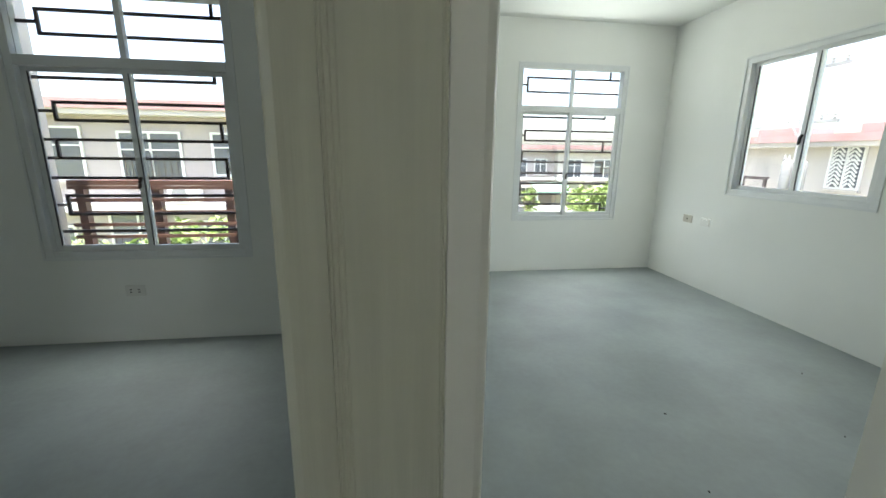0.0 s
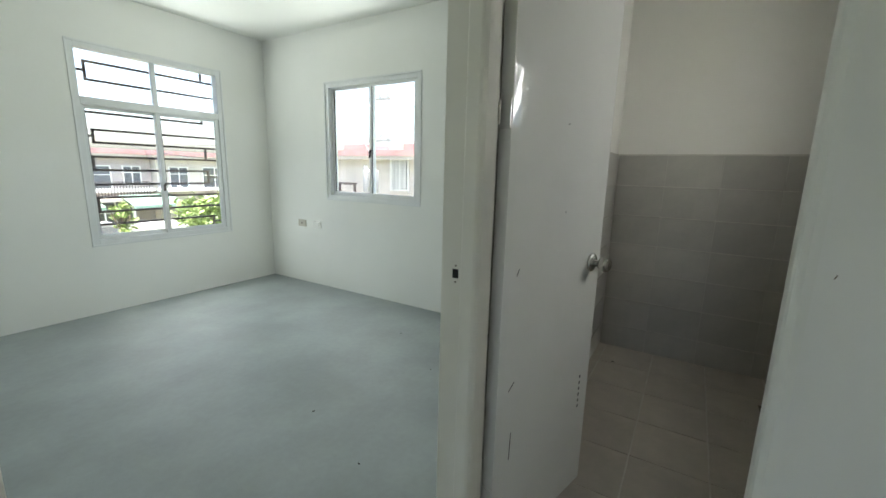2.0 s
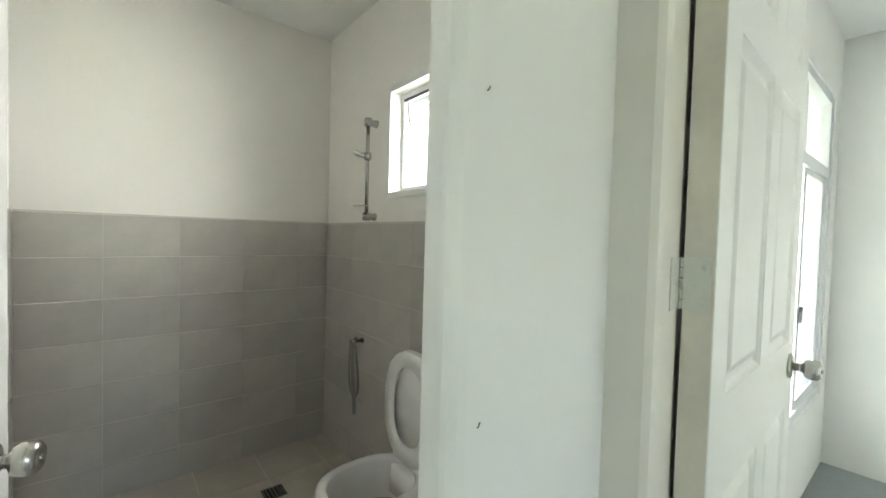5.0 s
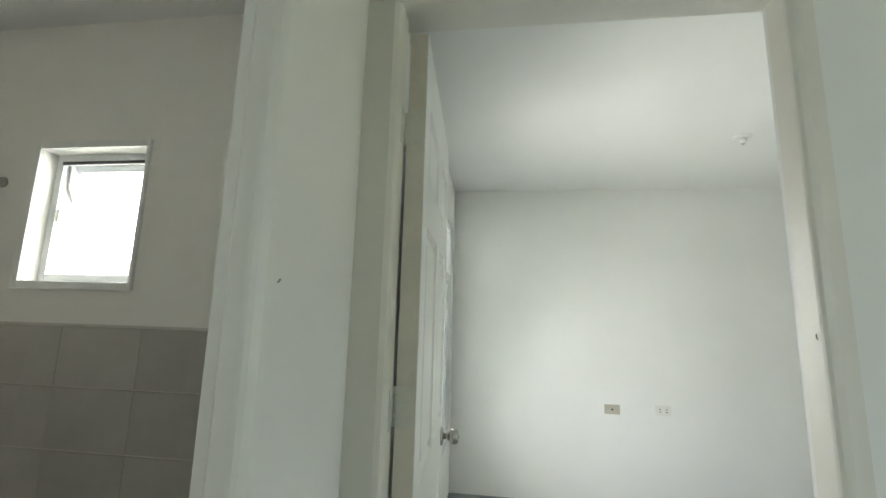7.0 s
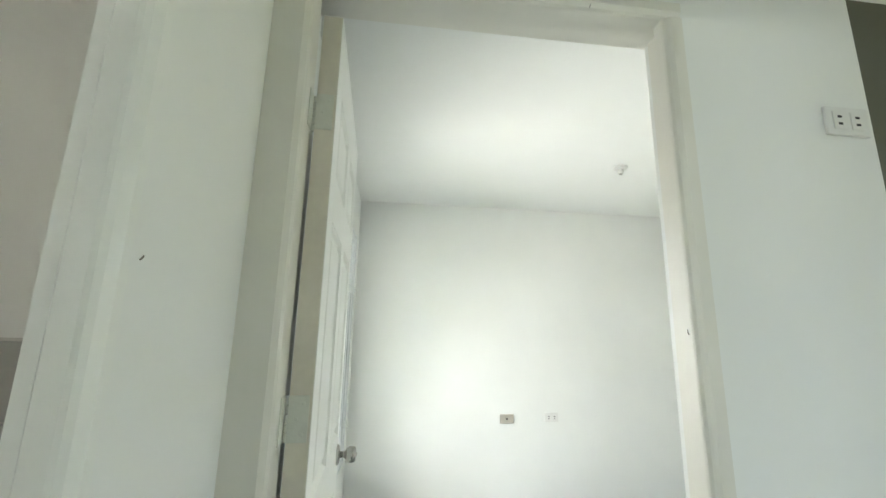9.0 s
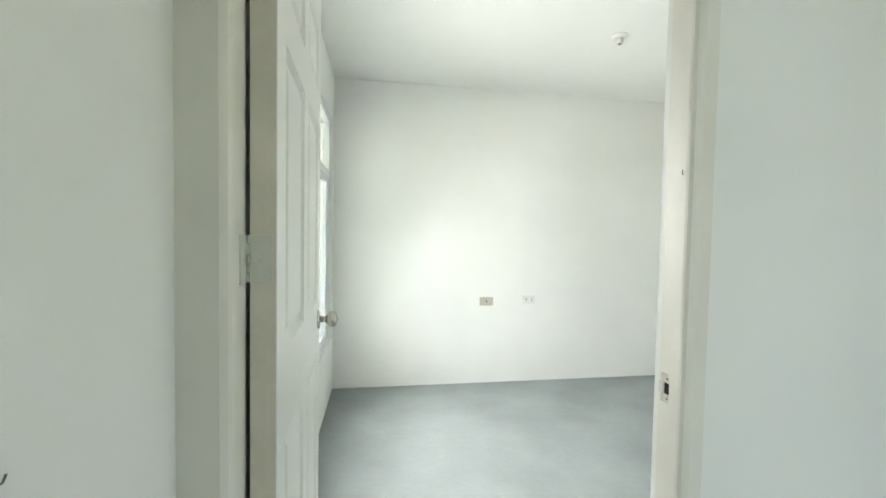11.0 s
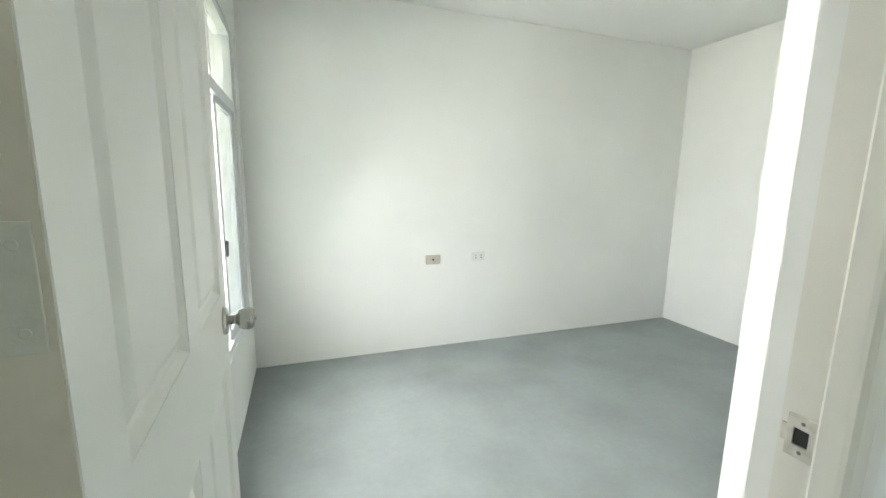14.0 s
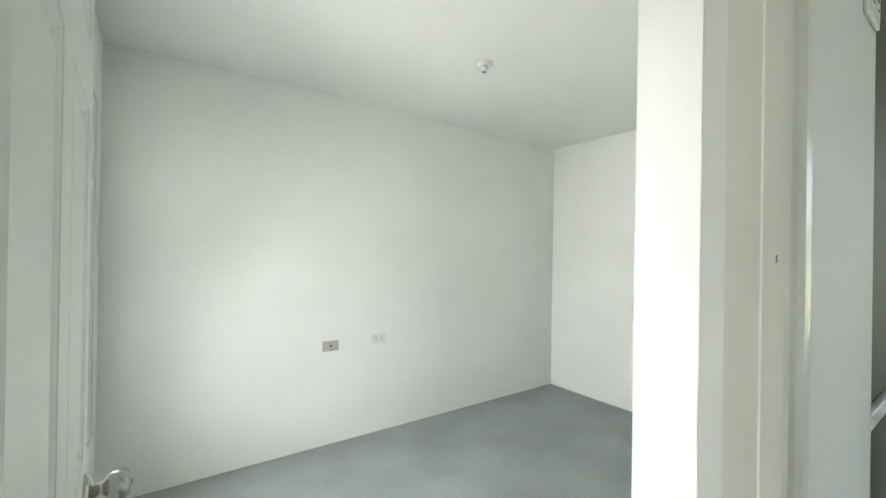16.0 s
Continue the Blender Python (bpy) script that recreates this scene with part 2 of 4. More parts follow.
wall("wall_bedroom_two_east", facing(2.5, 3.85, "e"), 3.488, H, 0.15, [(0.905, 2.02, 0.915, 2.0)])
# bathroom
wall("wall_bathroom_east", facing(2.64, 0.362, "e"), 1.602, H, 0.15, mat=BATHW)
wall("wall_bathroom_south", facing(2.64, -1.085, "s"), 2.055, H, 0.14, [(0.743, 1.175, 1.495, 1.978)], mat=BATHW)
# third bedroom
wall("wall_bedroom_three_east", facing(0.585, -1.225, "e"), 2.095, H, 0.14, [(0.795, 1.89, 0.46, 2.11)])
wall("wall_bedroom_three_recess", facing(0.585, -0.796, "e"), 0.429, H, 0.05)
wall("wall_bedroom_three_south", facing(0.725, -3.32, "s"), 3.975, H, 0.15)
wall("wall_bedroom_three_west", facing(-3.1, -3.32, "w"), 2.061, H, 0.15)
wall("wall_bedroom_three_north", facing(-3.1, -1.379, "n"), 1.747, H, 0.12)
wall("wall_bedroom_three_pier", facing(-1.233, -1.379, "w"), 0.583, H, 0.12)
# stairwell that closes the lobby
wall("wall_lobby_south_end", facing(-0.865, -0.744, "s"), 0.60, H, 0.052)
wall("wall_stair_west", facing(-3.6, -1.3, "n"), 0.5, H, 0.1)

# ---- door frames ----


def door_frame(name, m, w, h, depth, fw_l, fw_r, label, strike=None, hinge=None, hinge_mat=None, flare_r=0.0, plate=None, mats=(None, None), stop_l=0.036):
    """Local x runs across the opening, y from the lobby into the room. strike, hinge: (side, height)."""
    f = thing(name, label, "door frame", m=m, kind="structure")

    def prof(fw, flare=0.0, stop=0.036):
        return [(-fw, -0.006), (-0.016, -0.006), (-0.010, -0.003), (-0.005, 0.0), (-0.001, 0.006), (0, 0.012), (0, stop), (-0.004, stop + 0.004), (-0.018, stop + 0.004), (-0.018, depth - 0.04), (-0.018 - flare, depth - 0.036), (-0.020 - flare, depth + 0.004), (-fw, depth + 0.004)]

    part("jamb", prism(prof(fw_l, 0.0, stop_l), 0, h), mats[0] or CREAM, f)
    part("jamb", prism([(w - x, y) for x, y in prof(fw_r, flare_r)][::-1], 0, h), mats[1] or CREAM, f)
    # head: the same moulding on its side
    bm = bmesh.new()
    pts = prof(0.04)
    a = [bm.verts.new((-fw_l, y, h - x)) for x, y in pts]
    b = [bm.verts.new((w + fw_r, y, h - x)) for x, y in pts]
    for i in range(len(pts)):
        bm.faces.new((a[i], a[(i + 1) % len(pts)], b[(i + 1) % len(pts)], b[i]))
    bm.faces.new(a[::-1])
    bm.faces.new(b)
    part("head", bm, CREAM, f)
    if strike:
        s, z = strike
        x, d = (w + 0.018, -1) if s == "r" else (-0.018, 1)
        # plate with a lip round its hole, two screws
        bm = bmesh.new()
        for z0, z1, y0, y1 in ((z - 0.030, z - 0.012, 0.046, 0.078), (z + 0.012, z + 0.030, 0.046, 0.078), (z - 0.012, z + 0.012, 0.046, 0.052), (z - 0.012, z + 0.012, 0.070, 0.084)):
            box(bm, x + d * 0.0005, x + d * 0.0035, y0, y1, z0, z1)
        sp = part("strike_plate", bm, plate or WORN, f, "worn strike plate splashed with paint")
        part("latch_hole", boxm(x + d * 0.0004, x + d * 0.0012, 0.052, 0.070, z - 0.012, z + 0.012), DARK, sp, "dark latch hole")
        for zz in (z - 0.021, z + 0.021):
            part("screw", lathe([(0.0028, 0), (0.0024, 0.0008)], 10, Matrix.Translation((x + d * 0.0034, 0.06, zz)) @ pose(0, 0, 0, 0, 90 * d, 0)), NAIL, sp)
    if hinge:
        s, z = hinge
        x, d = (w + 0.018, -1) if s == "r" else (-0.018, 1)
        hp = part("hinge_plate", boxm(x + d * 0.0005, x + d * 0.003, 0.046, depth - 0.012, z - 0.028, z + 0.028), hinge_mat or CREAM, f, "butt hinge plate")
        for i in range(3):
            part("knuckle", lathe([(0.005, -0.009), (0.005, 0.009)], 12, Matrix.Translation((x + d * 0.006, depth + 0.001, z - 0.019 + 0.019 * i))), CREAM, hp)
    return f


M_N1 = pose(-1.30, FACE_N, 0)
M_N2 = pose(-0.291, FACE_N, 0)
M_E = pose(FACE_E, 0.258, 0, 0, 0, -90)
M_S = pose(0.4555, FACE_S, 0, 0, 0, 180)
# east jamb gets the timber with shade in its colour
door_frame("door_1", M_N1, 0.75, 2.13, 0.10, 0.048, 0.062, "cream enamelled moulded timber door frame", mats=(None, GRAINED_SHADED))
door_frame("door_2", M_N2, 0.779, 2.13, 0.10, 0.057, 0.058, "cream enamelled moulded timber door frame with a strike plate", strike=("r", 0.965), hinge=("l", 1.25), plate=CREAM)
# board between the two frames, with three fine beads along its west edge and one along its east edge
bx0, bx1, by = -0.4875, -0.3485, FACE_N - 0.003
bead = [(bx0, FACE_N + 0.002), (bx0, by)]
for gx in (bx0 + 0.001, bx0 + 0.008, bx0 + 0.015, bx1 - 0.008):
    bead += [(gx, by), (gx + 0.0015, by + 0.0012), (gx + 0.003, by + 0.0012), (gx + 0.0045, by - 0.0006)]
bead += [(bx1, by), (bx1, FACE_N + 0.002)]
tm = finish("trim", prism(bead, 0, 2.13), GRAINED_SHADED)
tagged(tm, "grained cream timber board between the two door frames, its tone darkened for shade", "trim", kind="structure")
door_frame("door_3", M_E, 0.576, 2.13, 0.065, 0.044, 0.030, "white enamelled timber frame of the bathroom doorway", hinge=("l", 1.36), hinge_mat=STEEL, mats=(None, DOORW))
dfour = door_frame("door_4", M_S, 0.8025, 2.13, 0.128, 0.0835, 0.043, "cream enamelled moulded timber door frame with a worn strike plate", strike=("r", 0.96), flare_r=0.021, stop_l=0.0665)
for z in (0.25, 1.222, 1.85):
    hp = part("hinge_plate", boxm(-0.0005, 0.0018, 0.036, 0.0662, z - 0.042, z + 0.042, bevel=0.0007), HINGEP, dfour, "overpainted butt hinge leaf")
    for k in range(5):
        part("knuckle", lathe([(0.0040, -0.0076), (0.0048, -0.006), (0.0048, 0.006), (0.0040, 0.0076)], 12, Matrix.Translation((0.0030, 0.0722, z - 0.0336 + 0.0168 * k))), HINGEP, hp)
    for k, (sy, sz) in enumerate(((0.045, -0.028), (0.056, 0.0), (0.045, 0.028))):
        part("screw", lathe([(0.0034, 0), (0.0028, 0.0006)], 10, Matrix.Translation((0.0018, sy, z + sz)) @ pose(0, 0, 0, 0, 90, 0)), HINGEP, hp)


def knob(parent, m):
    k = part("door_knob", lathe([(0.010, 0.004), (0.011, 0.024), (0.013, 0.028), (0.021, 0.032), (0.0255, 0.040), (0.0265, 0.050), (0.025, 0.060), (0.020, 0.0645), (0.010, 0.0655)], 28, m), STEEL, parent, "brushed steel round door knob", True)
    part("rosette", lathe([(0.033, 0.0), (0.033, 0.004), (0.030, 0.008), (0.020, 0.011), (0.012, 0.012)], 28, m), STEEL, k, "", True)
    part("button", lathe([(0.006, 0.064), (0.006, 0.068), (0.004, 0.069)], 16, m), STEEL, k)


def flip(x, z, front=True, y=0.0):
    """A turning axis that points out of the door's front (-y) or its back."""
    return Matrix.Translation((x, y, z)) @ pose(0, 0, 0, 90 if front else -90, 0, 0)


# six-panel door of the third bedroom, hung on the doorway's east jamb and swung into the room
def panel_door(m, w, h, t, knob_x):
    d = thing("panel_door", "white six-panel moulded door, open, with a steel knob", "door", m=m)
    cols = ((0.083, 0.342), (0.427, w - 0.086))
    rows = ((0.21, 0.855), (1.03, 1.625), (1.735, 1.94))
    holes = [(a, b, c, e) for a, b in cols for c, e in rows]
    leaf = wall("leaf", Matrix(), w, h, t, holes, DOORW, 0.012)
    for key in ("label", "category", "kind"):
        del leaf[key]
    leaf.parent = d
    for a, b, c, e in holes:
        rings = []
        for y, i in ((0.001, 0.0), (0.004, 0.004), (0.010, 0.010), (0.0115, 0.014), (0.0115, 0.019), (0.0035, 0.036), (0.002, 0.040)):
            rings.append((y, i))
        rr = [[(a + i, y, c + i), (b - i, y, c + i), (b - i, y, e - i), (a + i, y, e - i)] for y, i in rings]
        back = [[(a + i, t - y, c + i), (b - i, t - y, c + i), (b - i, t - y, e - i), (a + i, t - y, e - i)] for y, i in rings]
        part("panel", loft(rr[::-1] + back), DOORW, d)
    knob(d, flip(knob_x, 0.96, True))
    knob(d, flip(knob_x, 0.96, False, t))
    part("edge_lipping", boxm(-0.0012, 0.001, 0.0015, t - 0.0015, 0.002, h - 0.002), EDGE, d, "bare cream timber hinge edge")
    for z in (0.25, 1.216, 1.85):
        hp = part("hinge", boxm(-0.0035, -0.0012, 0.006, t - 0.001, z - 0.042, z + 0.042, bevel=0.0007), HINGEP, d, "overpainted butt hinge leaf")
        for sy, sz in ((0.016, -0.028), (0.028, 0.0), (0.016, 0.028)):
            part("screw", lathe([(0.0036, 0), (0.0030, 0.0006)], 10, Matrix.Translation((-0.0035, sy, z + sz)) @ pose(0, 0, 0, 0, -90, 0)), HINGEP, hp)
    return d


# front face (-y in the leaf) looks west
panel_door(Matrix.Translation((0.405, -0.7415, 0.006)) @ pose(0, 0, 0, 0, 0, -90 + 2.4), 0.757, 2.095, 0.0445, 0.700)


def flush_door(m, w, h, t):
    d = thing("bathroom_door", "glossy white flush bathroom door, open, lightly scuffed", "door", m=m)
    part("leaf", boxm(0, w, 0, t, 0.01, h, bevel=0.0025), GLOSS, d)
    knob(d, flip(w - 0.064, 0.912, True))
    knob(d, flip(w - 0.064, 0.912, False, t))
    for z in (0.25, 1.36, 1.85):
        part("hinge", boxm(-0.004, 0.0, 0.002, t - 0.004, z - 0.035, z + 0.035), GLOSS, d, "painted butt hinge")
    # dark scuffs
    for x, z, l, a in ((0.065, 0.945, 0.022, 60), (0.065, 0.60, 0.035, 40), (0.075, 0.40, 0.09, 88), (0.28, 1.36, 0.007, 20), (0.30, 1.10, 0.006, 80)):
        mm = Matrix.Translation((x, -0.0006, z)) @ pose(0, 0, 0, 0, -a, 0)
        part("scuff", prism([(-l / 2, -0.0004), (0, -0.0008), (l / 2, -0.0004), (l / 2, 0.0004), (-l / 2, 0.0004)], -0.0012, 0.0012, m=mm), RUBBER, d, "thin dark scuff")
    for i in range(6):
        part("mark", prism([(0, -0.0011), (0.010, -0.0011), (0.005, 0.0003)], 0.47 - 0.024 * i, 0.481 - 0.024 * i, m=Matrix.Translation((w - 0.075, 0, 0))), RUBBER, d, "small dark mark")
    return d


flush_door(Matrix.Translation((0.622, 0.243, 0.0)) @ pose(0, 0, 0, 0, 0, -14.1), 0.572, 2.06, 0.040)

# ---- windows ----
# grille bars as (height, start, end) and uprights as (place, top, bottom), in shares of the panel
UPPER = ([(0.25, 0.07, 1), (0.58, 0.07, 1), (0.42, 0, 0.07), (0.92, 0, 0.91)], [(0.07, 0.25, 0.58), (0.93, 0.0, 0.25), (0.91, 0.92, 1.0)])
LOWER = ([(0.065, 0, 0.91), (0.185, 0.07, 1), (0.275, 0.07, 1), (0.375, 0, 1), (0.472, 0, 0.93), (0.577, 0, 0.93), (0.675, 0.05, 1), (0.777, 0.05, 1), (0.873, 0, 0.95), (0.965, 0.06, 0.95), (0.23, 0, 0.07), (0.725, 0, 0.05), (0.525, 0.93, 1), (0.92, 0.95, 1)],
         [(0.91, 0.0, 0.065), (0.07, 0.185, 0.275), (0.05, 0.375, 0.472), (0.05, 0.675, 0.777), (0.06, 0.965, 1.0), (0.92, 0.275, 0.375), (0.93, 0.472, 0.577), (0.95, 0.873, 0.965)])


def window(name, m, w, z0, z1, transom=None, grille=False, label="white aluminium sliding window"):
    """Local x along the wall, y outwards; the opening in the wall starts at x = 0."""
    o = thing(name, label, "window", m=m, kind="structure")
    b, y0, y1 = 0.042, 0.004, 0.085
    for a in ((0, b, z0, z1), (w - b, w, z0, z1), (b, w - b, z0, z0 + b), (b, w - b, z1 - b, z1)):
        part("frame_bar", boxm(a[0], a[1], y0, y1, a[2], a[3], bevel=0.003), ALU, o)
    # lip that covers the joint with the plaster
    for a in ((-0.010, 0.004, z0 - 0.010, z1 + 0.010), (w - 0.004, w + 0.010, z0 - 0.010, z1 + 0.010), (0.004, w - 0.004, z0 - 0.010, z0 + 0.004), (0.004, w - 0.004, z1 - 0.004, z1 + 0.010)):
        part("trim", boxm(a[0], a[1], -0.006, 0.003, a[2], a[3], bevel=0.002), ALU, o)
    top = z1 - b
    if transom:
        part("transom", boxm(b, w - b, y0, y1, transom - 0.028, transom + 0.028, bevel=0.003), ALU, o)
        part("mullion", boxm(w / 2 - 0.016, w / 2 + 0.016, y0 + 0.02, y1 - 0.02, transom + 0.028, top, bevel=0.003), ALU, o)
        for a, c in ((b, w / 2 - 0.016), (w / 2 + 0.016, w - b)):
            g = part("pane", boxm(a, c, 0.045, 0.049, transom + 0.028, top), GLASS, o, "clear glass")
            g.visible_shadow = False
        top = transom - 0.028
    # two sliding sashes, one behind the other
    s = 0.034
    for i, (a, c, yy) in enumerate(((b, w / 2 + 0.017, 0.046), (w / 2 - 0.017, w - b, 0.018))):
        sash = part("sash", boxm(a, a + s, yy, yy + 0.024, z0 + b, top, bevel=0.002), ALU, o)
        part("stile", boxm(c - s, c, yy, yy + 0.024, z0 + b, top, bevel=0.002), ALU, sash)
        part("rail", boxm(a + s, c - s, yy, yy + 0.024, z0 + b, z0 + b + s, bevel=0.002), ALU, sash)
        part("rail", boxm(a + s, c - s, yy, yy + 0.024, top - s * 0.7, top, bevel=0.002), ALU, sash)
        g = part("pane", boxm(a + s, c - s, yy + 0.010, yy + 0.014, z0 + b + s, top - s * 0.7), GLASS, sash, "clear glass")
        g.visible_shadow = False
        part("gasket", boxm(a + s - 0.003, a + s, yy - 0.001, yy + 0.009, z0 + b + s, top - s * 0.7), RUBBER, sash)
    # crescent catch on the meeting stile
    zc = z0 + (top - z0) * 0.42
    part("catch", loft([[(w / 2 - 0.010 + dx, y, zc + dz) for dx, dz in ((-0.006, -0.04), (0.008, -0.03), (0.010, 0.0), (0.022, 0.028), (0.012, 0.034), (-0.004, 0.012))] for y in (0.002, 0.014)]), DARK if not grille else IRON, o, "dark crescent catch")
    if grille:
        gr = part("grille", boxm(0.0, w, 0.112, 0.122, z1 - 0.010, z1), IRON, o, "brown painted iron window grille")
        r, e = 0.009, 0.055
        for (hs, vs), za, zb in ((UPPER, z1 - 0.01, transom), (LOWER, transom, z0 + 0.01)):
            for v, u0, u1 in hs:
                z = za + (zb - za) * v
                part("bar", boxm(e + u0 * (w - 2 * e) if u0 else 0.0, e + u1 * (w - 2 * e) if u1 < 1 else w, 0.110, 0.125, z - r, z + r), IRON, gr)
            for u, v0, v1 in vs:
                part("bar", boxm(e + u * (w - 2 * e) - r, e + u * (w - 2 * e) + r, 0.1105, 0.1245, za + (zb - za) * v1 - r, za + (zb - za) * v0 + r), IRON, gr)
    return o


window("window_1", facing(B1X0, 2.49, "n"), 1.195, 0.56, 2.095, 1.70, True, "white aluminium sliding window behind a brown iron grille")
window("window_2", facing(0.885, 3.85, "n"), 1.135, 0.56, 2.095, 1.675, True, "white aluminium sliding window behind a brown iron grille")
window("window_3", facing(2.5, 2.945, "e"), 1.115, 0.915, 2.0)
window("window_4", facing(0.585, -2.02, "e"), 1.095, 0.46, 2.11, 1.69, False, "white aluminium sliding window with a fixed transom")


def awning_window(m, w, z0, z1):
    o = thing("window_5", "white aluminium awning window, tilted open, with a painted casing", "window", m=m, kind="structure")
    for a in ((-0.028, 0.0, z0 - 0.028, z1 + 0.028), (w, w + 0.012, z0 - 0.028, z1 + 0.028), (0, w, z0 - 0.028, z0), (0, w, z1, z1 + 0.028)):
        part("casing", boxm(a[0], a[1], -0.014, 0.0, a[2], a[3], bevel=0.003), DOORW, o)
    b = 0.028
    for a in ((0, b, z0, z1), (w - b, w, z0, z1), (b, w - b, z0, z0 + b), (b, w - b, z1 - b, z1)):
        part("frame_bar", boxm(a[0], a[1], 0.05, 0.10, a[2], a[3], bevel=0.002), ALU, o)
    part("track", boxm(b, w - b, 0.045, 0.052, z1 - b - 0.012, z1 - b), RUBBER, o)
    # sash hinged at its head, swung out
    tilt = Matrix.Translation((0, 0.09, z1 - b - 0.002)) @ pose(0, 0, 0, 24, 0, 0)
    hh = z1 - z0 - 2 * b - 0.01
    for i, a in enumerate(((b, b + 0.026, -hh, 0), (w - b - 0.026, w - b, -hh, 0), (b + 0.026, w - b - 0.026, -hh, -hh + 0.026), (b + 0.026, w - b - 0.026, -0.026, 0))):
        bm = boxm(a[0], a[1], 0, 0.022, a[2], a[3], bevel=0.002)
        bm.transform(tilt)
        part("sash_bar", bm, ALU, o)
    bm = boxm(b + 0.026, w - b - 0.026, 0.009, 0.013, -hh + 0.026, -0.026)
    bm.transform(tilt)
    g = part("pane", bm, GLASS, o, "clear glass")
    g.visible_shadow = False
    # friction stays
    for x in (b + 0.006, w - b - 0.006):
        part("stay", tube([(x, 0.07, z1 - b - 0.01), (x, 0.075, z1 - 0.12), (x, 0.11, z1 - 0.2)], 0.004), STEEL, o, "steel friction stay")
    part("latch", boxm(b + 0.004, b + 0.020, 0.046, 0.056, z0 + 0.22, z0 + 0.27, bevel=0.003), STEEL, o)
    return o


awning_window(facing(1.897, -1.085, "s"), 0.432, 1.495, 1.978)

# ---- sockets, switch, ceiling lampholder ----


def socket(m, style, label):
    """A plate in local x, z whose face looks towards -y."""
    o = thing("wall_outlet", label, "outlet", "wall outlets", m)
    mat = IVORY if style == "tv" else PLASTIC
    part("plate", boxm(-0.058, 0.058, -0.008, 0, -0.036, 0.036, bevel=0.003), mat, o)
    if style == "tv":
        part("jack", lathe([(0.007, 0), (0.007, 0.004), (0.003, 0.006)], 14, flip(0, 0, True, -0.008)), DARK, o, "dark round jack")
    elif style == "duplex":
        for dx in (-0.024, 0.024):
            ins = part("insert", boxm(dx - 0.017, dx + 0.017, -0.0105, -0.0075, -0.022, 0.022, bevel=0.001), PLASTIC, o)
            for dz in (-0.009, 0.009):
                part("slot", boxm(dx - 0.006, dx + 0.006, -0.0108, -0.0104, dz - 0.003, dz + 0.003), DARK, ins)
    else:
        part("cover", boxm(-0.030, 0.030, -0.011, -0.0075, -0.024, 0.024, bevel=0.0015), PLASTIC, o)
        part("edge", boxm(0.046, 0.050, -0.0085, -0.0078, -0.03, 0.03), IVORY, o)
    return o


socket(facing(2.5, 3.336, "e") @ pose(0, 0, 0.637), "tv", "small ivory television outlet on the white wall")
socket(facing(2.5, 3.112, "e") @ pose(0, 0, 0.635), "blank", "blank white outlet plate on the white wall")
socket(facing(-0.69, -3.32, "s") @ pose(0, 0, 0.703), "tv", "small ivory television outlet on the white wall")
socket(facing(-1.069, -3.32, "s") @ pose(0, 0, 0.712), "duplex", "white duplex power outlet on the white wall")
socket(facing(B1X0 + 0.475, 2.49, "n") @ pose(0, 0, 0.345), "duplex", "white duplex power outlet below the window")
socket(facing(-0.79, FACE_S, "s") @ pose(0, 0, 1.895), "duplex", "white duplex power outlet high on the lobby wall")

lamp = thing("ceiling_lampholder", "white round ceiling lampholder without a bulb", "lampholder", m=pose(-1.205, -2.285, H))
part("base", lathe([(0.046, 0.0), (0.046, -0.006), (0.040, -0.013), (0.024, -0.017)], 28), PLASTIC, lamp, "", True)
part("holder", lathe([(0.018, -0.014), (0.018, -0.044), (0.015, -0.048), (0.012, -0.040)], 24), PLASTIC, lamp, "", True)
part("contact", lathe([(0.011, -0.041), (0.011, -0.050)], 16), STEEL, lamp, "grey metal contact")

# ---- marks and nails on the joinery ----
for i, (x, y, z, way, l) in enumerate(((FACE_E, -0.372, 1.058, "e", 0.007), (FACE_E, -0.372, 1.458, "e", 0.005), (-0.347, -0.688, 1.392, "w", 0.010), (-0.16, FACE_S + 0.0065, 2.128, "s", 0.008))):
    nl = thing("nail", "small bent rusty nail stub in the painted surface", "nail", "nail stubs", facing(x, y, way) @ pose(0, 0, z))
    part("shank", tube([(0, 0.0, 0), (0.0004, -0.0015, 0.001), (0.0015, -0.002, l * 0.6), (0.0022, -0.0025, l)] if way == "e" else [(0, 0, 0), (0, -0.002, l * 0.3), (0.0005, -0.0025, l)], 0.001, 6), NAIL, nl)

# ---- bathroom ----
BX, BY0, BY1, BZ = 2.64, -1.085, 0.305, -0.02


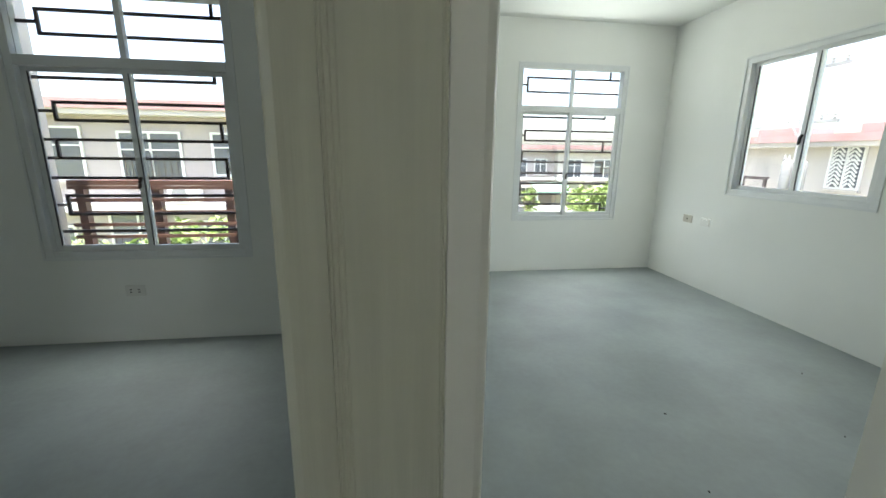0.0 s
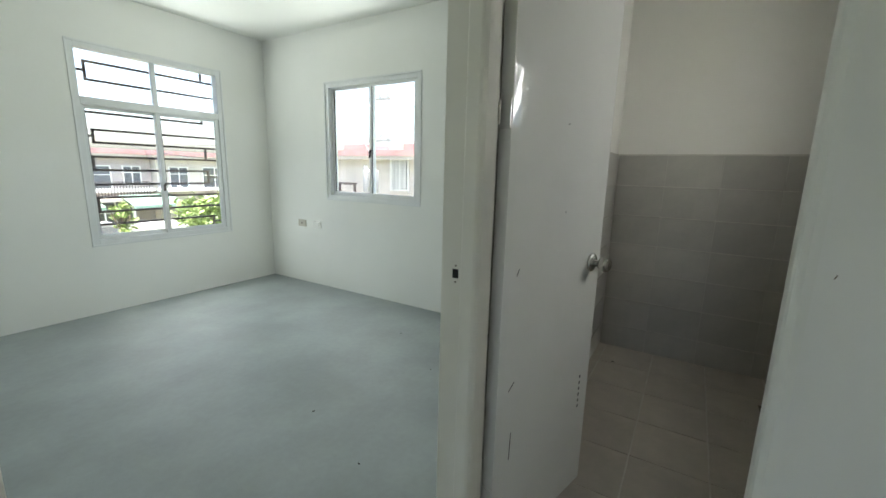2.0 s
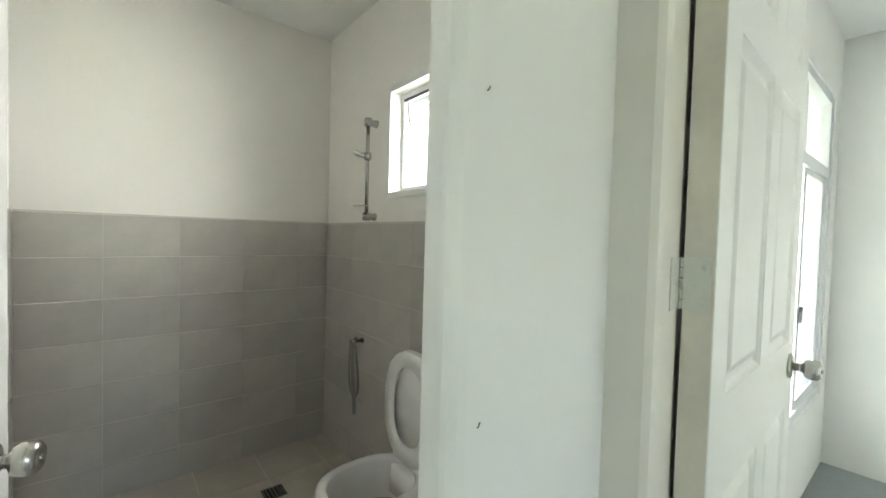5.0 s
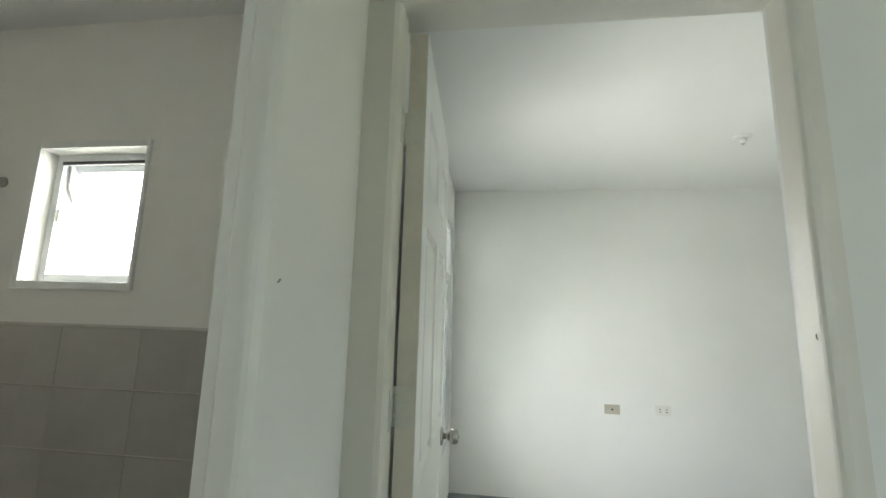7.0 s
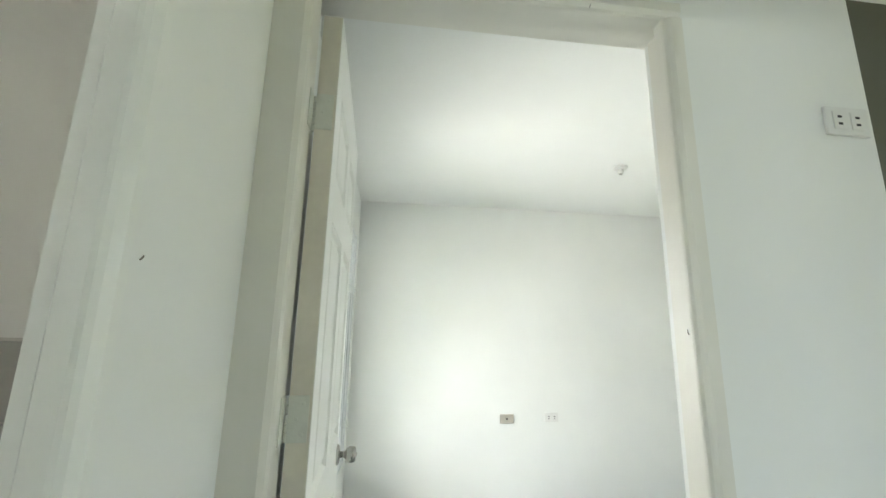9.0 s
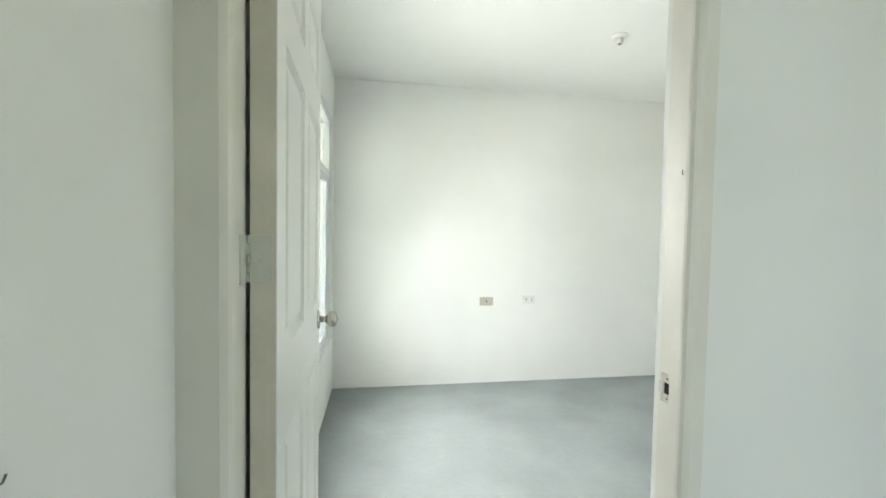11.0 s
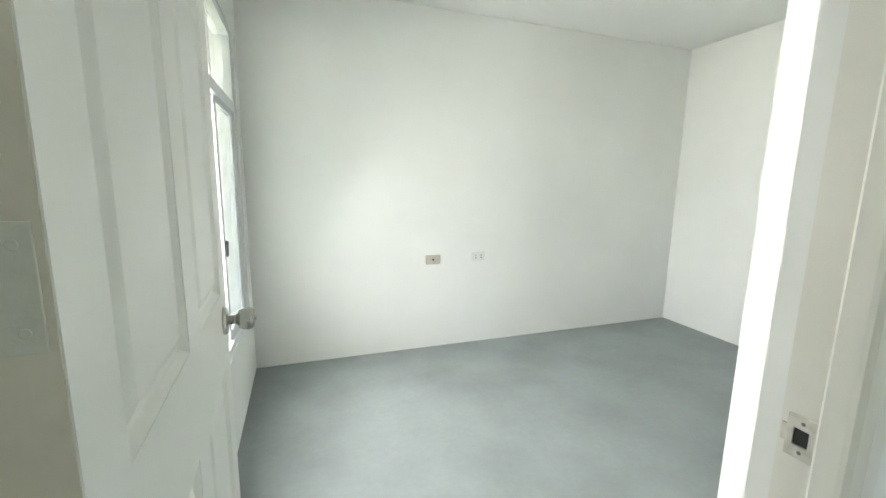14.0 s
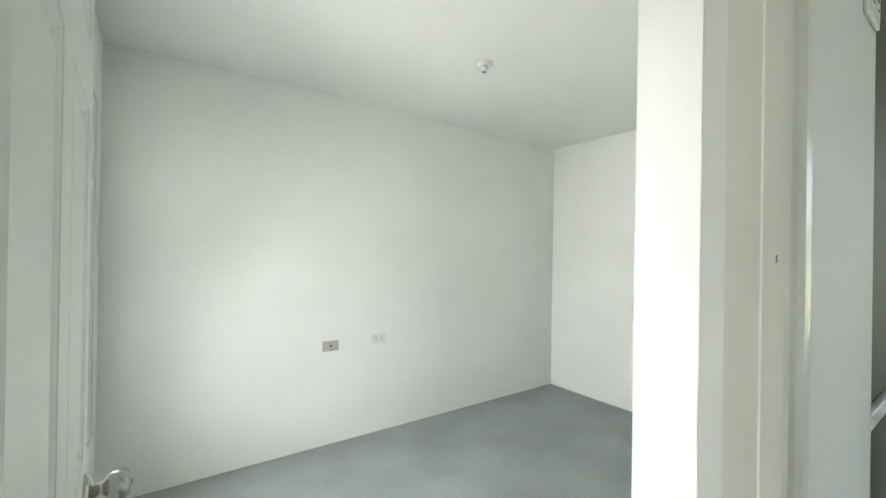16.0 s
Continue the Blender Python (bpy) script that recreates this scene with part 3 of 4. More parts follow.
def sit_pan(name, m, label):
    o = thing(name, label, "toilet", m=m)

    def oval(cx, cy, rx, ry, z, k=32, sq=2.3):
        out = []
        for i in range(k):
            a = 2 * math.pi * i / k
            c, s = math.cos(a), math.sin(a)
            out.append((cx + rx * math.copysign(abs(c) ** (2 / sq), c), cy + ry * math.copysign(abs(s) ** (2 / sq), s), z))
        return out

    part("bowl", loft([oval(0, -0.08, 0.11, 0.19, 0), oval(0, -0.08, 0.105, 0.185, 0.08), oval(0, -0.06, 0.12, 0.19, 0.20), oval(0, -0.02, 0.155, 0.19, 0.31), oval(0, 0, 0.168, 0.200, 0.37), oval(0, 0, 0.172, 0.204, 0.40), oval(0, 0, 0.168, 0.200, 0.415), oval(0, 0, 0.158, 0.190, 0.420), oval(0, 0.005, 0.136, 0.166, 0.420), oval(0, 0.005, 0.130, 0.160, 0.412), oval(0, 0.005, 0.126, 0.156, 0.36), oval(0, 0.0, 0.105, 0.13, 0.27), oval(0, -0.02, 0.06, 0.08, 0.20)]), CERAMIC, o, "white glazed bowl", True)
    part("water", loft([oval(0, 0, 0.108, 0.132, 0.276), oval(0, 0, 0.107, 0.131, 0.2765)]), IVORY, o, "standing water")
    part("tank", loft([oval(0, -0.245, 0.19, 0.07, 0.40, 32, 6), oval(0, -0.245, 0.205, 0.074, 0.60, 32, 6), oval(0, -0.245, 0.21, 0.076, 0.74, 32, 6)]), CERAMIC, o, "", True)
    part("tank_lid", loft([oval(0, -0.246, 0.218, 0.08, 0.742, 32, 6), oval(0, -0.246, 0.218, 0.08, 0.765, 32, 6), oval(0, -0.246, 0.205, 0.072, 0.775, 32, 6)]), CERAMIC, o, "", True)
    part("neck", loft([oval(0, -0.20, 0.13, 0.09, 0.30, 24, 4), oval(0, -0.21, 0.15, 0.085, 0.402, 24, 4)]), CERAMIC, o, "", True)
    # seat ring and cover, both raised against the tank
    up = Matrix.Translation((0, -0.150, 0.432)) @ pose(0, 0, 0, 92, 0, 0)
    outer, inner = oval(0, 0.21, 0.170, 0.215, 0), oval(0, 0.215, 0.108, 0.150, 0)
    bm = bmesh.new()
    rows = []
    for ring, z in ((outer, -0.004), (outer, -0.016), (inner, -0.020), (inner, -0.004)):
        rows.append([bm.verts.new(up @ Vector((x, y, z))) for x, y, _ in ring])
    for a, b in zip(rows, rows[1:] + rows[:1]):
        for i in range(32):
            bm.faces.new((a[i], a[(i + 1) % 32], b[(i + 1) % 32], b[i]))
    part("seat", bm, PLASTIC, o, "white plastic seat ring, raised", True)
    bm = loft([[up @ Vector((x, y, z)) for x, y, _ in oval(0, 0.21, rx, ry, 0)] for rx, ry, z in ((0.172, 0.217, 0.002), (0.174, 0.219, 0.010), (0.160, 0.20, 0.018))])
    part("cover", bm, PLASTIC, o, "white plastic cover, raised", True)
    for dx in (-0.07, 0.07):
        part("hinge", lathe([(0.012, -0.02), (0.012, 0.02)], 12, Matrix.Translation((dx, -0.150, 0.432)) @ pose(0, 0, 0, 0, 90, 0)), PLASTIC, o)
    return o


sit_pan("toilet", pose(1.45, -0.765, BZ), "white ceramic toilet with its seat raised")

sh = thing("shower_rail", "chrome shower slide rail without its handset, screwed to the wall", "shower rail", m=facing(2.05, BY0, "s"))
part("rail", tube([(0, -0.05, 1.378), (0, -0.05, 1.858)], 0.0095, 14), CHROME, sh, "", True)
for z in (1.378, 1.856):
    br = part("bracket", lathe([(0.020, 0.0), (0.020, 0.006), (0.016, 0.02), (0.018, 0.052), (0.014, 0.064)], 20, flip(0, z)), CHROME, sh, "", True)
    part("cap", lathe([(0.019, -0.020), (0.020, 0.0), (0.019, 0.020)], 18, Matrix.Translation((0, -0.05, z))), CHROME, br, "", True)
sl = part("slider", lathe([(0.018, -0.018), (0.020, 0.0), (0.018, 0.018)], 18, Matrix.Translation((0, -0.05, 1.685))), CHROME, sh, "", True)
part("handset_holder", tube([(0, -0.05, 1.685), (-0.012, -0.085, 1.69), (-0.02, -0.115, 1.70)], 0.013, 12), CHROME, sl, "", True)
part("soap_dish", loft([[(0.006 + 0.055 * math.cos(a), -0.085 + 0.035 * math.sin(a), z) for a in [2 * math.pi * i / 20 for i in range(20)]] for z in (1.425, 1.433)]), CHROME, sh, "small round soap dish")

bd = thing("bidet_sprayer", "angle valve with a looped grey bidet hose", "bidet spray", m=facing(2.14, BY0, "s"))
part("rosette", lathe([(0.026, 0), (0.024, 0.006), (0.012, 0.010)], 20, flip(0, 0.715)), CHROME, bd, "", True)
part("valve", lathe([(0.011, 0.005), (0.011, 0.05), (0.014, 0.052), (0.014, 0.07), (0.009, 0.072)], 16, flip(0, 0.715)), CHROME, bd, "", True)
part("lever", tube([(0, -0.055, 0.725), (0.02, -0.06, 0.745), (0.042, -0.062, 0.742)], 0.005), CHROME, bd)
part("holder", boxm(-0.026, -0.002, -0.075, -0.03, 0.700, 0.722, bevel=0.004), CHROME, bd)
hp = []
for i in range(41):
    u = i / 40
    a = math.pi * u
    hp.append((-0.02 + 0.062 * math.cos(a) * (1.0 if u < 0.5 else 0.9) * (0.5 + math.sin(a)), -0.055 + 0.012 * math.sin(a), 0.70 - 0.29 * math.sin(a) ** 0.8))
part("hose", tube(hp, 0.0065, 10), HOSE, bd, "grey flexible hose", True)
part("spray_head", tube([(-0.012, -0.06, 0.72), (-0.010, -0.062, 0.62), (0.012, -0.058, 0.40), (0.014, -0.056, 0.33)], 0.011, 10), HOSE, bd, "grey spray handle", True)

dr = thing("floor_drain", "square dark steel floor drain set in the tiles", "drain", m=pose(2.198, -0.643, 0.0085))
part("frame", boxm(-0.05, 0.05, -0.05, 0.05, 0.0005, 0.004, bevel=0.001), STEEL, dr)
for i in range(5):
    part("slot", boxm(-0.038, 0.038, -0.036 + 0.017 * i, -0.028 + 0.017 * i, 0.0041, 0.0046), DARK, dr)

# recessed board with a white rail, at the west end of the south wall
# the board is made up; its dark olive paints in the dimness there
DIM_OLIVE = material("dim_olive_tone", (0.13, 0.13, 0.10), 0.7, spec=0.2, vary=0.05, scale=2)
wp = thing("dim_board", "dark olive board standing in for the dim end of the lobby, with a white rail", "wall panel", m=facing(-0.875, -0.712, "s"))
part("board", boxm(0, 0.60, 0, 0.03, 0.02, 2.3), DIM_OLIVE, wp)
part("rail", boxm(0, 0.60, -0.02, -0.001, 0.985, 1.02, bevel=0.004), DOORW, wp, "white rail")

# bits of grit on the floors
rng = random.Random(4)
for x, y, s in ((-0.264, -1.76, 0.012), (0.9, 1.35, 0.010), (1.6, 1.1, 0.008), (0.75, 0.9, 0.007), (-0.05, 1.3, 0.009), (1.95, 1.6, 0.010), (-0.6, -1.65, 0.006), (2.35, 0.16, 0.014), (1.45, 0.8, 0.010)):
    gz = thing("debris", "tiny dark crumb of dried plaster on the floor", "debris", "floor crumbs", pose(x, y, 0.0 if not (x > 2.2 and y < 0.25) else 0.0085, 0, 0, rng.uniform(0, 360)))
    part("crumb", loft([[(s * rng.uniform(0.7, 1) * math.cos(a) * k, s * 0.45 * rng.uniform(0.7, 1) * math.sin(a) * k, z) for a in [2 * math.pi * i / 7 for i in range(7)]] for z, k in ((0.0, 1.0), (0.003, 0.8), (0.005, 0.3))]), RUBBER, gz)

AWNING = material("green_awning_sheet", (0.20, 0.31, 0.25), 0.7, vary=0.1, scale=2)
# ---- outside ----
GZ = -3.0
gd = finish("ground", boxm(-400, 400, -400, 400, GZ - 0.3, GZ), GRASS)
tagged(gd, "grass and bare ground of the estate", "ground", kind="structure")
rd = finish("road", boxm(-60, 60, 13.8, 19.2, GZ - 0.1, GZ + 0.02), ASPHALT)
tagged(rd, "pale concrete road between the houses", "road", kind="structure")
# unseen yard, laid pale to bounce sunlight up into the rooms
rd = finish("pavement", boxm(-14, 6.15, 2.0, 7.2, GZ - 0.1, GZ + 0.015), ASPHALT)
tagged(rd, "pale concrete yard beside the house, added out of view to bounce light", "pavement", kind="structure")
rd = finish("road", boxm(6.2, 10.8, -40, 13.8, GZ - 0.1, GZ + 0.02), ASPHALT)
tagged(rd, "pale concrete side road", "road", kind="structure")
ow = finish("eave", boxm(-3.75, -0.3, 2.65, 3.45, 2.47, 2.57), RENDERW)
tagged(ow, "beige rendered eave over the bedroom window", "eave", kind="structure")
ow = finish("wall_outer_fin", boxm(-3.9, -3.76, 2.645, 4.5, GZ, 2.9), RENDERW)
tagged(ow, "beige rendered outer side wall", "wall", kind="structure")
ow = finish("terrace", boxm(-3.755, -1.3, 2.645, 4.75, -0.35, -0.2), RENDERW)
tagged(ow, "rendered terrace slab outside the bedroom", "terrace", kind="structure")


def rail_fence(name, label, x0, x1, y, z0, z1, slats, posts, mat, m=None):
    o = thing(name, label, "railing", m=m)
    for i in range(posts):
        x = x0 + (x1 - x0) * i / (posts - 1)
        part("post", boxm(x - 0.04, x + 0.04, y - 0.04, y + 0.04, z0, z1 + 0.02), mat, o)
    for i in range(slats):
        z = z0 + 0.12 + (z1 - z0 - 0.12) * i / (slats - 1)
        part("slat", boxm(x0 - 0.1, x1 + 0.1, y - 0.058, y - 0.042, z - 0.018, z + 0.018), mat, o)
    part("top_rail", boxm(x0 - 0.1, x1 + 0.1, y - 0.05, y + 0.05, z1 + 0.021, z1 + 0.075), mat, o)
    return o


BROWN = material("brown_timber", (0.17, 0.085, 0.06), 0.6, vary=0.15, scale=5)
rail_fence("terrace_railing", "reddish brown slatted terrace railing", -3.6, -1.4, 4.55, -0.2, 0.84, 8, 4, BROWN)


def opening(parent, m, w, h, style="plain"):
    """A window of a house outside, its face towards local -y."""
    o = part("window", box(bmesh.new(), -w / 2, w / 2, -0.02, 0.03, 0, h), GLASSD, parent, "dark window pane")
    o.matrix_basis = m
    fr = bmesh.new()
    for a in ((-w / 2 - 0.06, -w / 2, -0.06, h + 0.06), (w / 2, w / 2 + 0.06, -0.06, h + 0.06), (-w / 2, w / 2, -0.06, 0), (-w / 2, w / 2, h, h + 0.06), (-0.025, 0.025, 0, h), (-w / 2, -0.025, h * 0.66, h * 0.66 + 0.04), (0.025, w / 2, h * 0.66, h * 0.66 + 0.04)):
        box(fr, a[0], a[1], -0.06, 0.0, a[2], a[3])
    part("frame", fr, PLASTIC, o)
    part("sill", boxm(-w / 2 - 0.1, w / 2 + 0.1, -0.12, 0.02, -0.12, -0.062), RENDERW, o)
    if style == "bars":
        for i in range(9):
            x = -w / 2 + w * (i + 0.5) / 9
            part("bar", boxm(x - 0.012, x + 0.012, -0.10, -0.08, -0.02, h * 0.62), IRON, o)
    if style == "vine":
        gb_ = bmesh.new()
        cols, rows = 2, 10
        for i in range(cols):
            for j in range(rows):
                cx, cz = -w / 2 + w * (i + 0.5) / cols, h * (j + 0.5) / rows
                for sgn in (-1, 1):
                    mm = Matrix.Translation((cx + sgn * w / cols * 0.22, -0.09, cz)) @ pose(0, 0, 0, 0, sgn * 45, 0)
                    bmesh.ops.create_cube(gb_, size=1, matrix=mm @ Matrix.Diagonal((w / cols * 0.55, 0.02, 0.045, 1)))
        part("grille", gb_, PLASTIC, o, "white leaf-patterned grille")
    return o


def house(label, m, w, d, top, wins, mat=RENDERW, fascia=0.45, balcony=None):
    """Two storeys with a flat red-edged roof; the front looks towards local -y and stands on y = 0."""
    o = thing("house", label, "house", "neighbouring houses", m)
    part("wall", boxm(0, w, 0, d, GZ, top - 0.002), mat, o)
    rf = part("roof", boxm(-0.35, w + 0.35, -0.5, d + 0.3, top, top + 0.14), RENDERW, o, "beige rendered roof slab")
    part("fascia", boxm(-0.4, w + 0.4, -0.55, d + 0.35, top + 0.141, top + 0.141 + fascia), ROOF, rf, "red roof edge")
    part("ledge", boxm(-0.05, w + 0.05, -0.45, 0.0, -0.42, -0.2), PLASTIC, o, "pale ledge between the storeys")
    for x, z, ww, hh, st in wins:
        opening(o, pose(x, -0.01, z), ww, hh, st)
    if balcony:
        x0, x1, z = balcony
        bl = part("balcony", boxm(x0, x1, -1.1, 0, z - 0.15, z), RENDERW, o)
        n = int((x1 - x0) / 0.14)
        for i in range(n + 1):
            x = x0 + (x1 - x0) * i / n
            part("baluster", boxm(x - 0.012, x + 0.012, -1.08, -1.055, z, z + 0.9), IRON, bl)
        part("handrail", boxm(x0, x1, -1.1, -1.04, z + 0.9, z + 0.95), IRON, bl)
    return o


# north-west neighbour, seen from the first bedroom
house("two-storey grey rendered house with a red roof edge and barred windows", pose(-12.5, 12.4, 0), 8.6, 7, 2.15,
      [(3.1, 0.45, 1.5, 1.35, "plain"), (5.6, 0.35, 1.5, 1.35, "bars"), (7.7, 0.6, 0.9, 1.1, "plain"), (2.5, -2.2, 1.6, 1.3, "bars"), (5.0, -2.4, 1.4, 1.9, "bars"), (7.3, -2.9, 1.0, 2.1, "plain")], RENDERG, 0.25)
ac = thing("air_conditioner", "white outdoor air conditioning unit on the ledge of the house", "air conditioner", m=pose(-6.0, 12.05, -0.2))
part("casing", boxm(-0.4, 0.4, -0.15, 0.15, 0, 0.55, bevel=0.02), PLASTIC, ac)
part("fan_guard", lathe([(0.2, 0), (0.2, 0.02), (0.05, 0.03)], 20, flip(-0.1, 0.28, True, -0.15)), POLE, ac)
# row of houses to the north, seen from the second bedroom
for i in range(6):
    house("two-storey row house with a red roof edge and a balcony", pose(-1.0 + 6.2 * i, 27.0 + (i % 2) * 0.7, 0), 6.2, 7, 1.55,
          [(1.2, -0.2, 1.0, 1.2, "plain"), (3.4, -0.4, 1.5, 1.4, "plain"), (5.2, 0.0, 0.8, 1.0, "plain"), (1.6, -2.7, 1.4, 1.5, "bars"), (4.2, -3.0, 1.6, 2.1, "plain")], RENDERG if i % 2 else RENDERW, 0.28, (2.2, 5.6, -0.75))
def shade_awning(m, w):
    o = thing("awning", "green fabric awning over the ground floor of a row house", "awning", "green awnings", m)
    part("sheet", loft([[(0, 0, 0.5), (0, -1.7, 0.0), (0, -1.7, -0.16), (0, -1.66, -0.16), (0, -1.66, -0.02), (0, 0, 0.46)], [(w, 0, 0.5), (w, -1.7, 0.0), (w, -1.7, -0.16), (w, -1.66, -0.16), (w, -1.66, -0.02), (w, 0, 0.46)]]), AWNING, o)
    for x in (0.05, w - 0.05):
        part("post", boxm(x - 0.03, x + 0.03, -1.62, -1.56, -1.95, -0.02), PLASTIC, o)


for x, y in ((5.6, 27.05), (9.4, 27.0)):
    shade_awning(pose(x, y - 0.02, GZ + 1.95), 2.6)
bw = finish("boundary_wall", boxm(8.0, 13.5, 24.6, 24.75, GZ, GZ + 1.1), PAINT)
tagged(bw, "low white rendered boundary wall of the row houses", "wall", kind="structure")
# houses to the east, seen through the side window
house("beige two-storey house with red roof edge and leaf-patterned window grille", pose(13.0, 18.2, 0, 0, 0, -90), 13.5, 7, 1.6,
      [(2.4, -0.4, 1.4, 1.3, "plain"), (8.05, 0.42, 0.82, 1.15, "vine"), (11.2, 0.2, 1.2, 1.3, "plain"), (5.6, -2.6, 1.5, 1.4, "bars")], RENDERW, 0.22)
for y0, y1 in ((11.6, 12.9), (8.9, 9.7)):
    rp = thing("roof_parapet", "red parapet block on the flat roof", "parapet", "roof parapets", pose(12.6, y0, 1.962))
    part("coping", boxm(0, 1.5, 0, y1 - y0, 0, 0.26, bevel=0.02), ROOF, rp)
bal = rail_fence("balcony_railing", "thin dark metal balcony railing of the house to the east", -0.0, 2.6, 0.0, -0.25, 0.55, 3, 4, IRON, m=pose(12.3, 14.6, 0.0, 0, 0, -90))
bs = finish("terrace", boxm(11.9, 12.99, 11.6, 15.0, -0.45, -0.25), RENDERW)
tagged(bs, "beige rendered balcony slab", "terrace", kind="structure")

# pole with its transformer
pl = thing("utility_pole", "grey utility pole with cross-arms and a transformer", "utility pole", m=pose(11.5, 10.3, GZ))
part("pole", lathe([(0.14, 0), (0.10, 7.6)], 16), POLE, pl, "", True)
for z in (6.65, 5.2):
    arm = part("cross_arm", boxm(-0.05, 0.05, -0.85, 0.16, z, z + 0.09), POLE, pl, "one-sided steel cross-arm")
    for y in (-0.75, -0.4):
        part("insulator", lathe([(0.03, 0), (0.05, 0.05), (0.03, 0.08), (0.045, 0.12), (0.01, 0.16)], 10, Matrix.Translation((0, y, z + 0.09))), POLE, arm)
    part("brace", tube([(0, -0.08, z + 0.75), (0, -0.55, z + 0.09)], 0.018), POLE, pl)
part("lamp_arm", tube([(0, 0.08, 4.75), (0, 0.55, 5.35), (0, 0.85, 5.72), (0, 1.0, 5.80)], 0.025, 10), POLE, pl)
part("lamp_head", loft([[(0.11 * k * math.cos(a), 1.2 + dy, 5.84 + 0.055 * k * math.sin(a)) for a in [2 * math.pi * i / 14 for i in range(14)]] for dy, k in ((-0.24, 0.45), (-0.15, 0.9), (0.05, 1.0), (0.2, 0.8), (0.27, 0.3))]), PLASTIC, pl, "pale street lamp head", True)
for y in (-0.34, 0.32):
    tr = part("transformer", lathe([(0.13, 3.35), (0.15, 3.4), (0.15, 4.1), (0.13, 4.16), (0.05, 4.2)], 18, Matrix.Translation((-0.1, y * 0.6, 0))), POLE, pl, "grey transformer can", True)
    for a in (0.8, 2.4):
        part("bushing", lathe([(0.03, 4.15), (0.045, 4.22), (0.025, 4.3), (0.01, 4.36)], 10, Matrix.Translation((-0.1 + 0.1 * math.cos(a), y * 0.6 + 0.1 * math.sin(a), 0))), POLE, tr)
for k, (y, z) in enumerate(((-0.75, 6.88), (-0.4, 6.88), (-0.75, 5.44), (-0.4, 5.44), (0.1, 6.1))):
    cb = thing("overhead_cable", "black overhead electricity cable strung from the pole", "cable", "overhead cables", pose(11.5, 10.3 + y, GZ + z))
    part("wire", tube([(0.4 * u * k / 6, 22 * u, -0.9 * math.sin(math.pi * u)) for u in [i / 16 for i in range(-8, 17)]], 0.008, 5), RUBBER, cb)


# ---- greenery ----
def tree(label, m, h, r, n, seed, crown_z=0.55):
    g = random.Random(seed)
    o = thing("tree", label, "tree", "trees", m)
    part("trunk", tube([(0, 0, 0), (0.05, 0.02, h * 0.3), (-0.03, 0.06, h * 0.55), (0.03, 0, h * 0.8)], 0.07, 8), BARK, o)
    for i in range(6):
        a = i * 1.1 + g.random()
        part("limb", tube([(0, 0, h * 0.45), (0.3 * r * math.cos(a), 0.3 * r * math.sin(a), h * 0.6), (0.8 * r * math.cos(a), 0.8 * r * math.sin(a), h * (0.7 + 0.15 * g.random()))], 0.03, 6), BARK, o)
    verts, faces = [], []
    hubs = [(g.gauss(0, r * 0.45), g.gauss(0, r * 0.45), h * crown_z + g.random() * h * (1 - crown_z)) for _ in range(26)]
    for i in range(n):
        cx, cy, cz = hubs[i % len(hubs)]
        c = Vector((cx + g.gauss(0, r * 0.17), cy + g.gauss(0, r * 0.17), cz + g.gauss(0, r * 0.13)))
        q = Euler((g.uniform(-1, 1), g.uniform(-1, 1), g.uniform(0, 6.3))).to_matrix()
        s = 0.10 * g.uniform(0.6, 1.3)
        k = len(verts)
        for p in ((0, -s, 0), (s * 0.45, 0, s * 0.12), (0, s * 1.1, 0), (-s * 0.45, 0, s * 0.12)):
            verts.append(c + q @ Vector(p))
        faces.append((k, k + 1, k + 2, k + 3))
    me = bpy.data.meshes.new("crown")
    me.from_pydata(verts, [], faces)
    me.materials.append(LEAF)
    cr = new("crown", me)
    cr.parent = o
    cr["kind"] = "stuff"
    return o


tree("young bright green leafy tree by the road", pose(6.85, 13.0, GZ), 3.1, 1.0, 3600, 3, 0.5)
tree("small sparse palm-like garden tree", pose(6.9, 20.0, GZ), 2.6, 0.42, 500, 5)
for i, (x, y, s) in enumerate(((-6.6, 8.2, 2.3), (-5.2, 8.6, 2.6), (-4.1, 7.9, 2.2))):
    tree("yellow-green garden shrub in front of the house", pose(x, y, GZ), s, 1.0, 2200, 11 + i, 0.3)

# parked car by the row of houses
car = thing("car", "grey hatchback parked on the road", "car", m=pose(6.9, 23.0, GZ))
side = [(-1.9, 0.35), (1.9, 0.35), (1.95, 0.75), (1.3, 0.95), (0.7, 1.42), (-1.1, 1.45), (-1.85, 1.0)]
part("body", loft([[(x, y, z) for x, z in side] for y in (-0.8, -0.75, 0.75, 0.8)]), POLE, car)
part("windscreen", loft([[(1.25, y, 0.98), (0.72, y, 1.38), (0.76, y, 1.40), (1.3, y, 0.99)] for y in (-0.65, 0.65)]), GLASSD, car)
part("side_glass", boxm(-1.0, 0.55, -0.815, -0.79, 1.0, 1.34), GLASSD, car)
for x in (-1.2, 1.2):
    for y in (-0.8, 0.8):
        wh = part("wheel", lathe([(0.31, -0.1), (0.33, -0.06), (0.33, 0.06), (0.31, 0.1)], 20, Matrix.Translation((x, y, 0.33)) @ pose(0, 0, 0, 90, 0, 0)), RUBBER, car)
        part("rim", lathe([(0.2, -0.11), (0.2, 0.11)], 16, Matrix.Translation((x, y, 0.33)) @ pose(0, 0, 0, 90, 0, 0)), STEEL, wh)

# ---- bathroom tiles ----


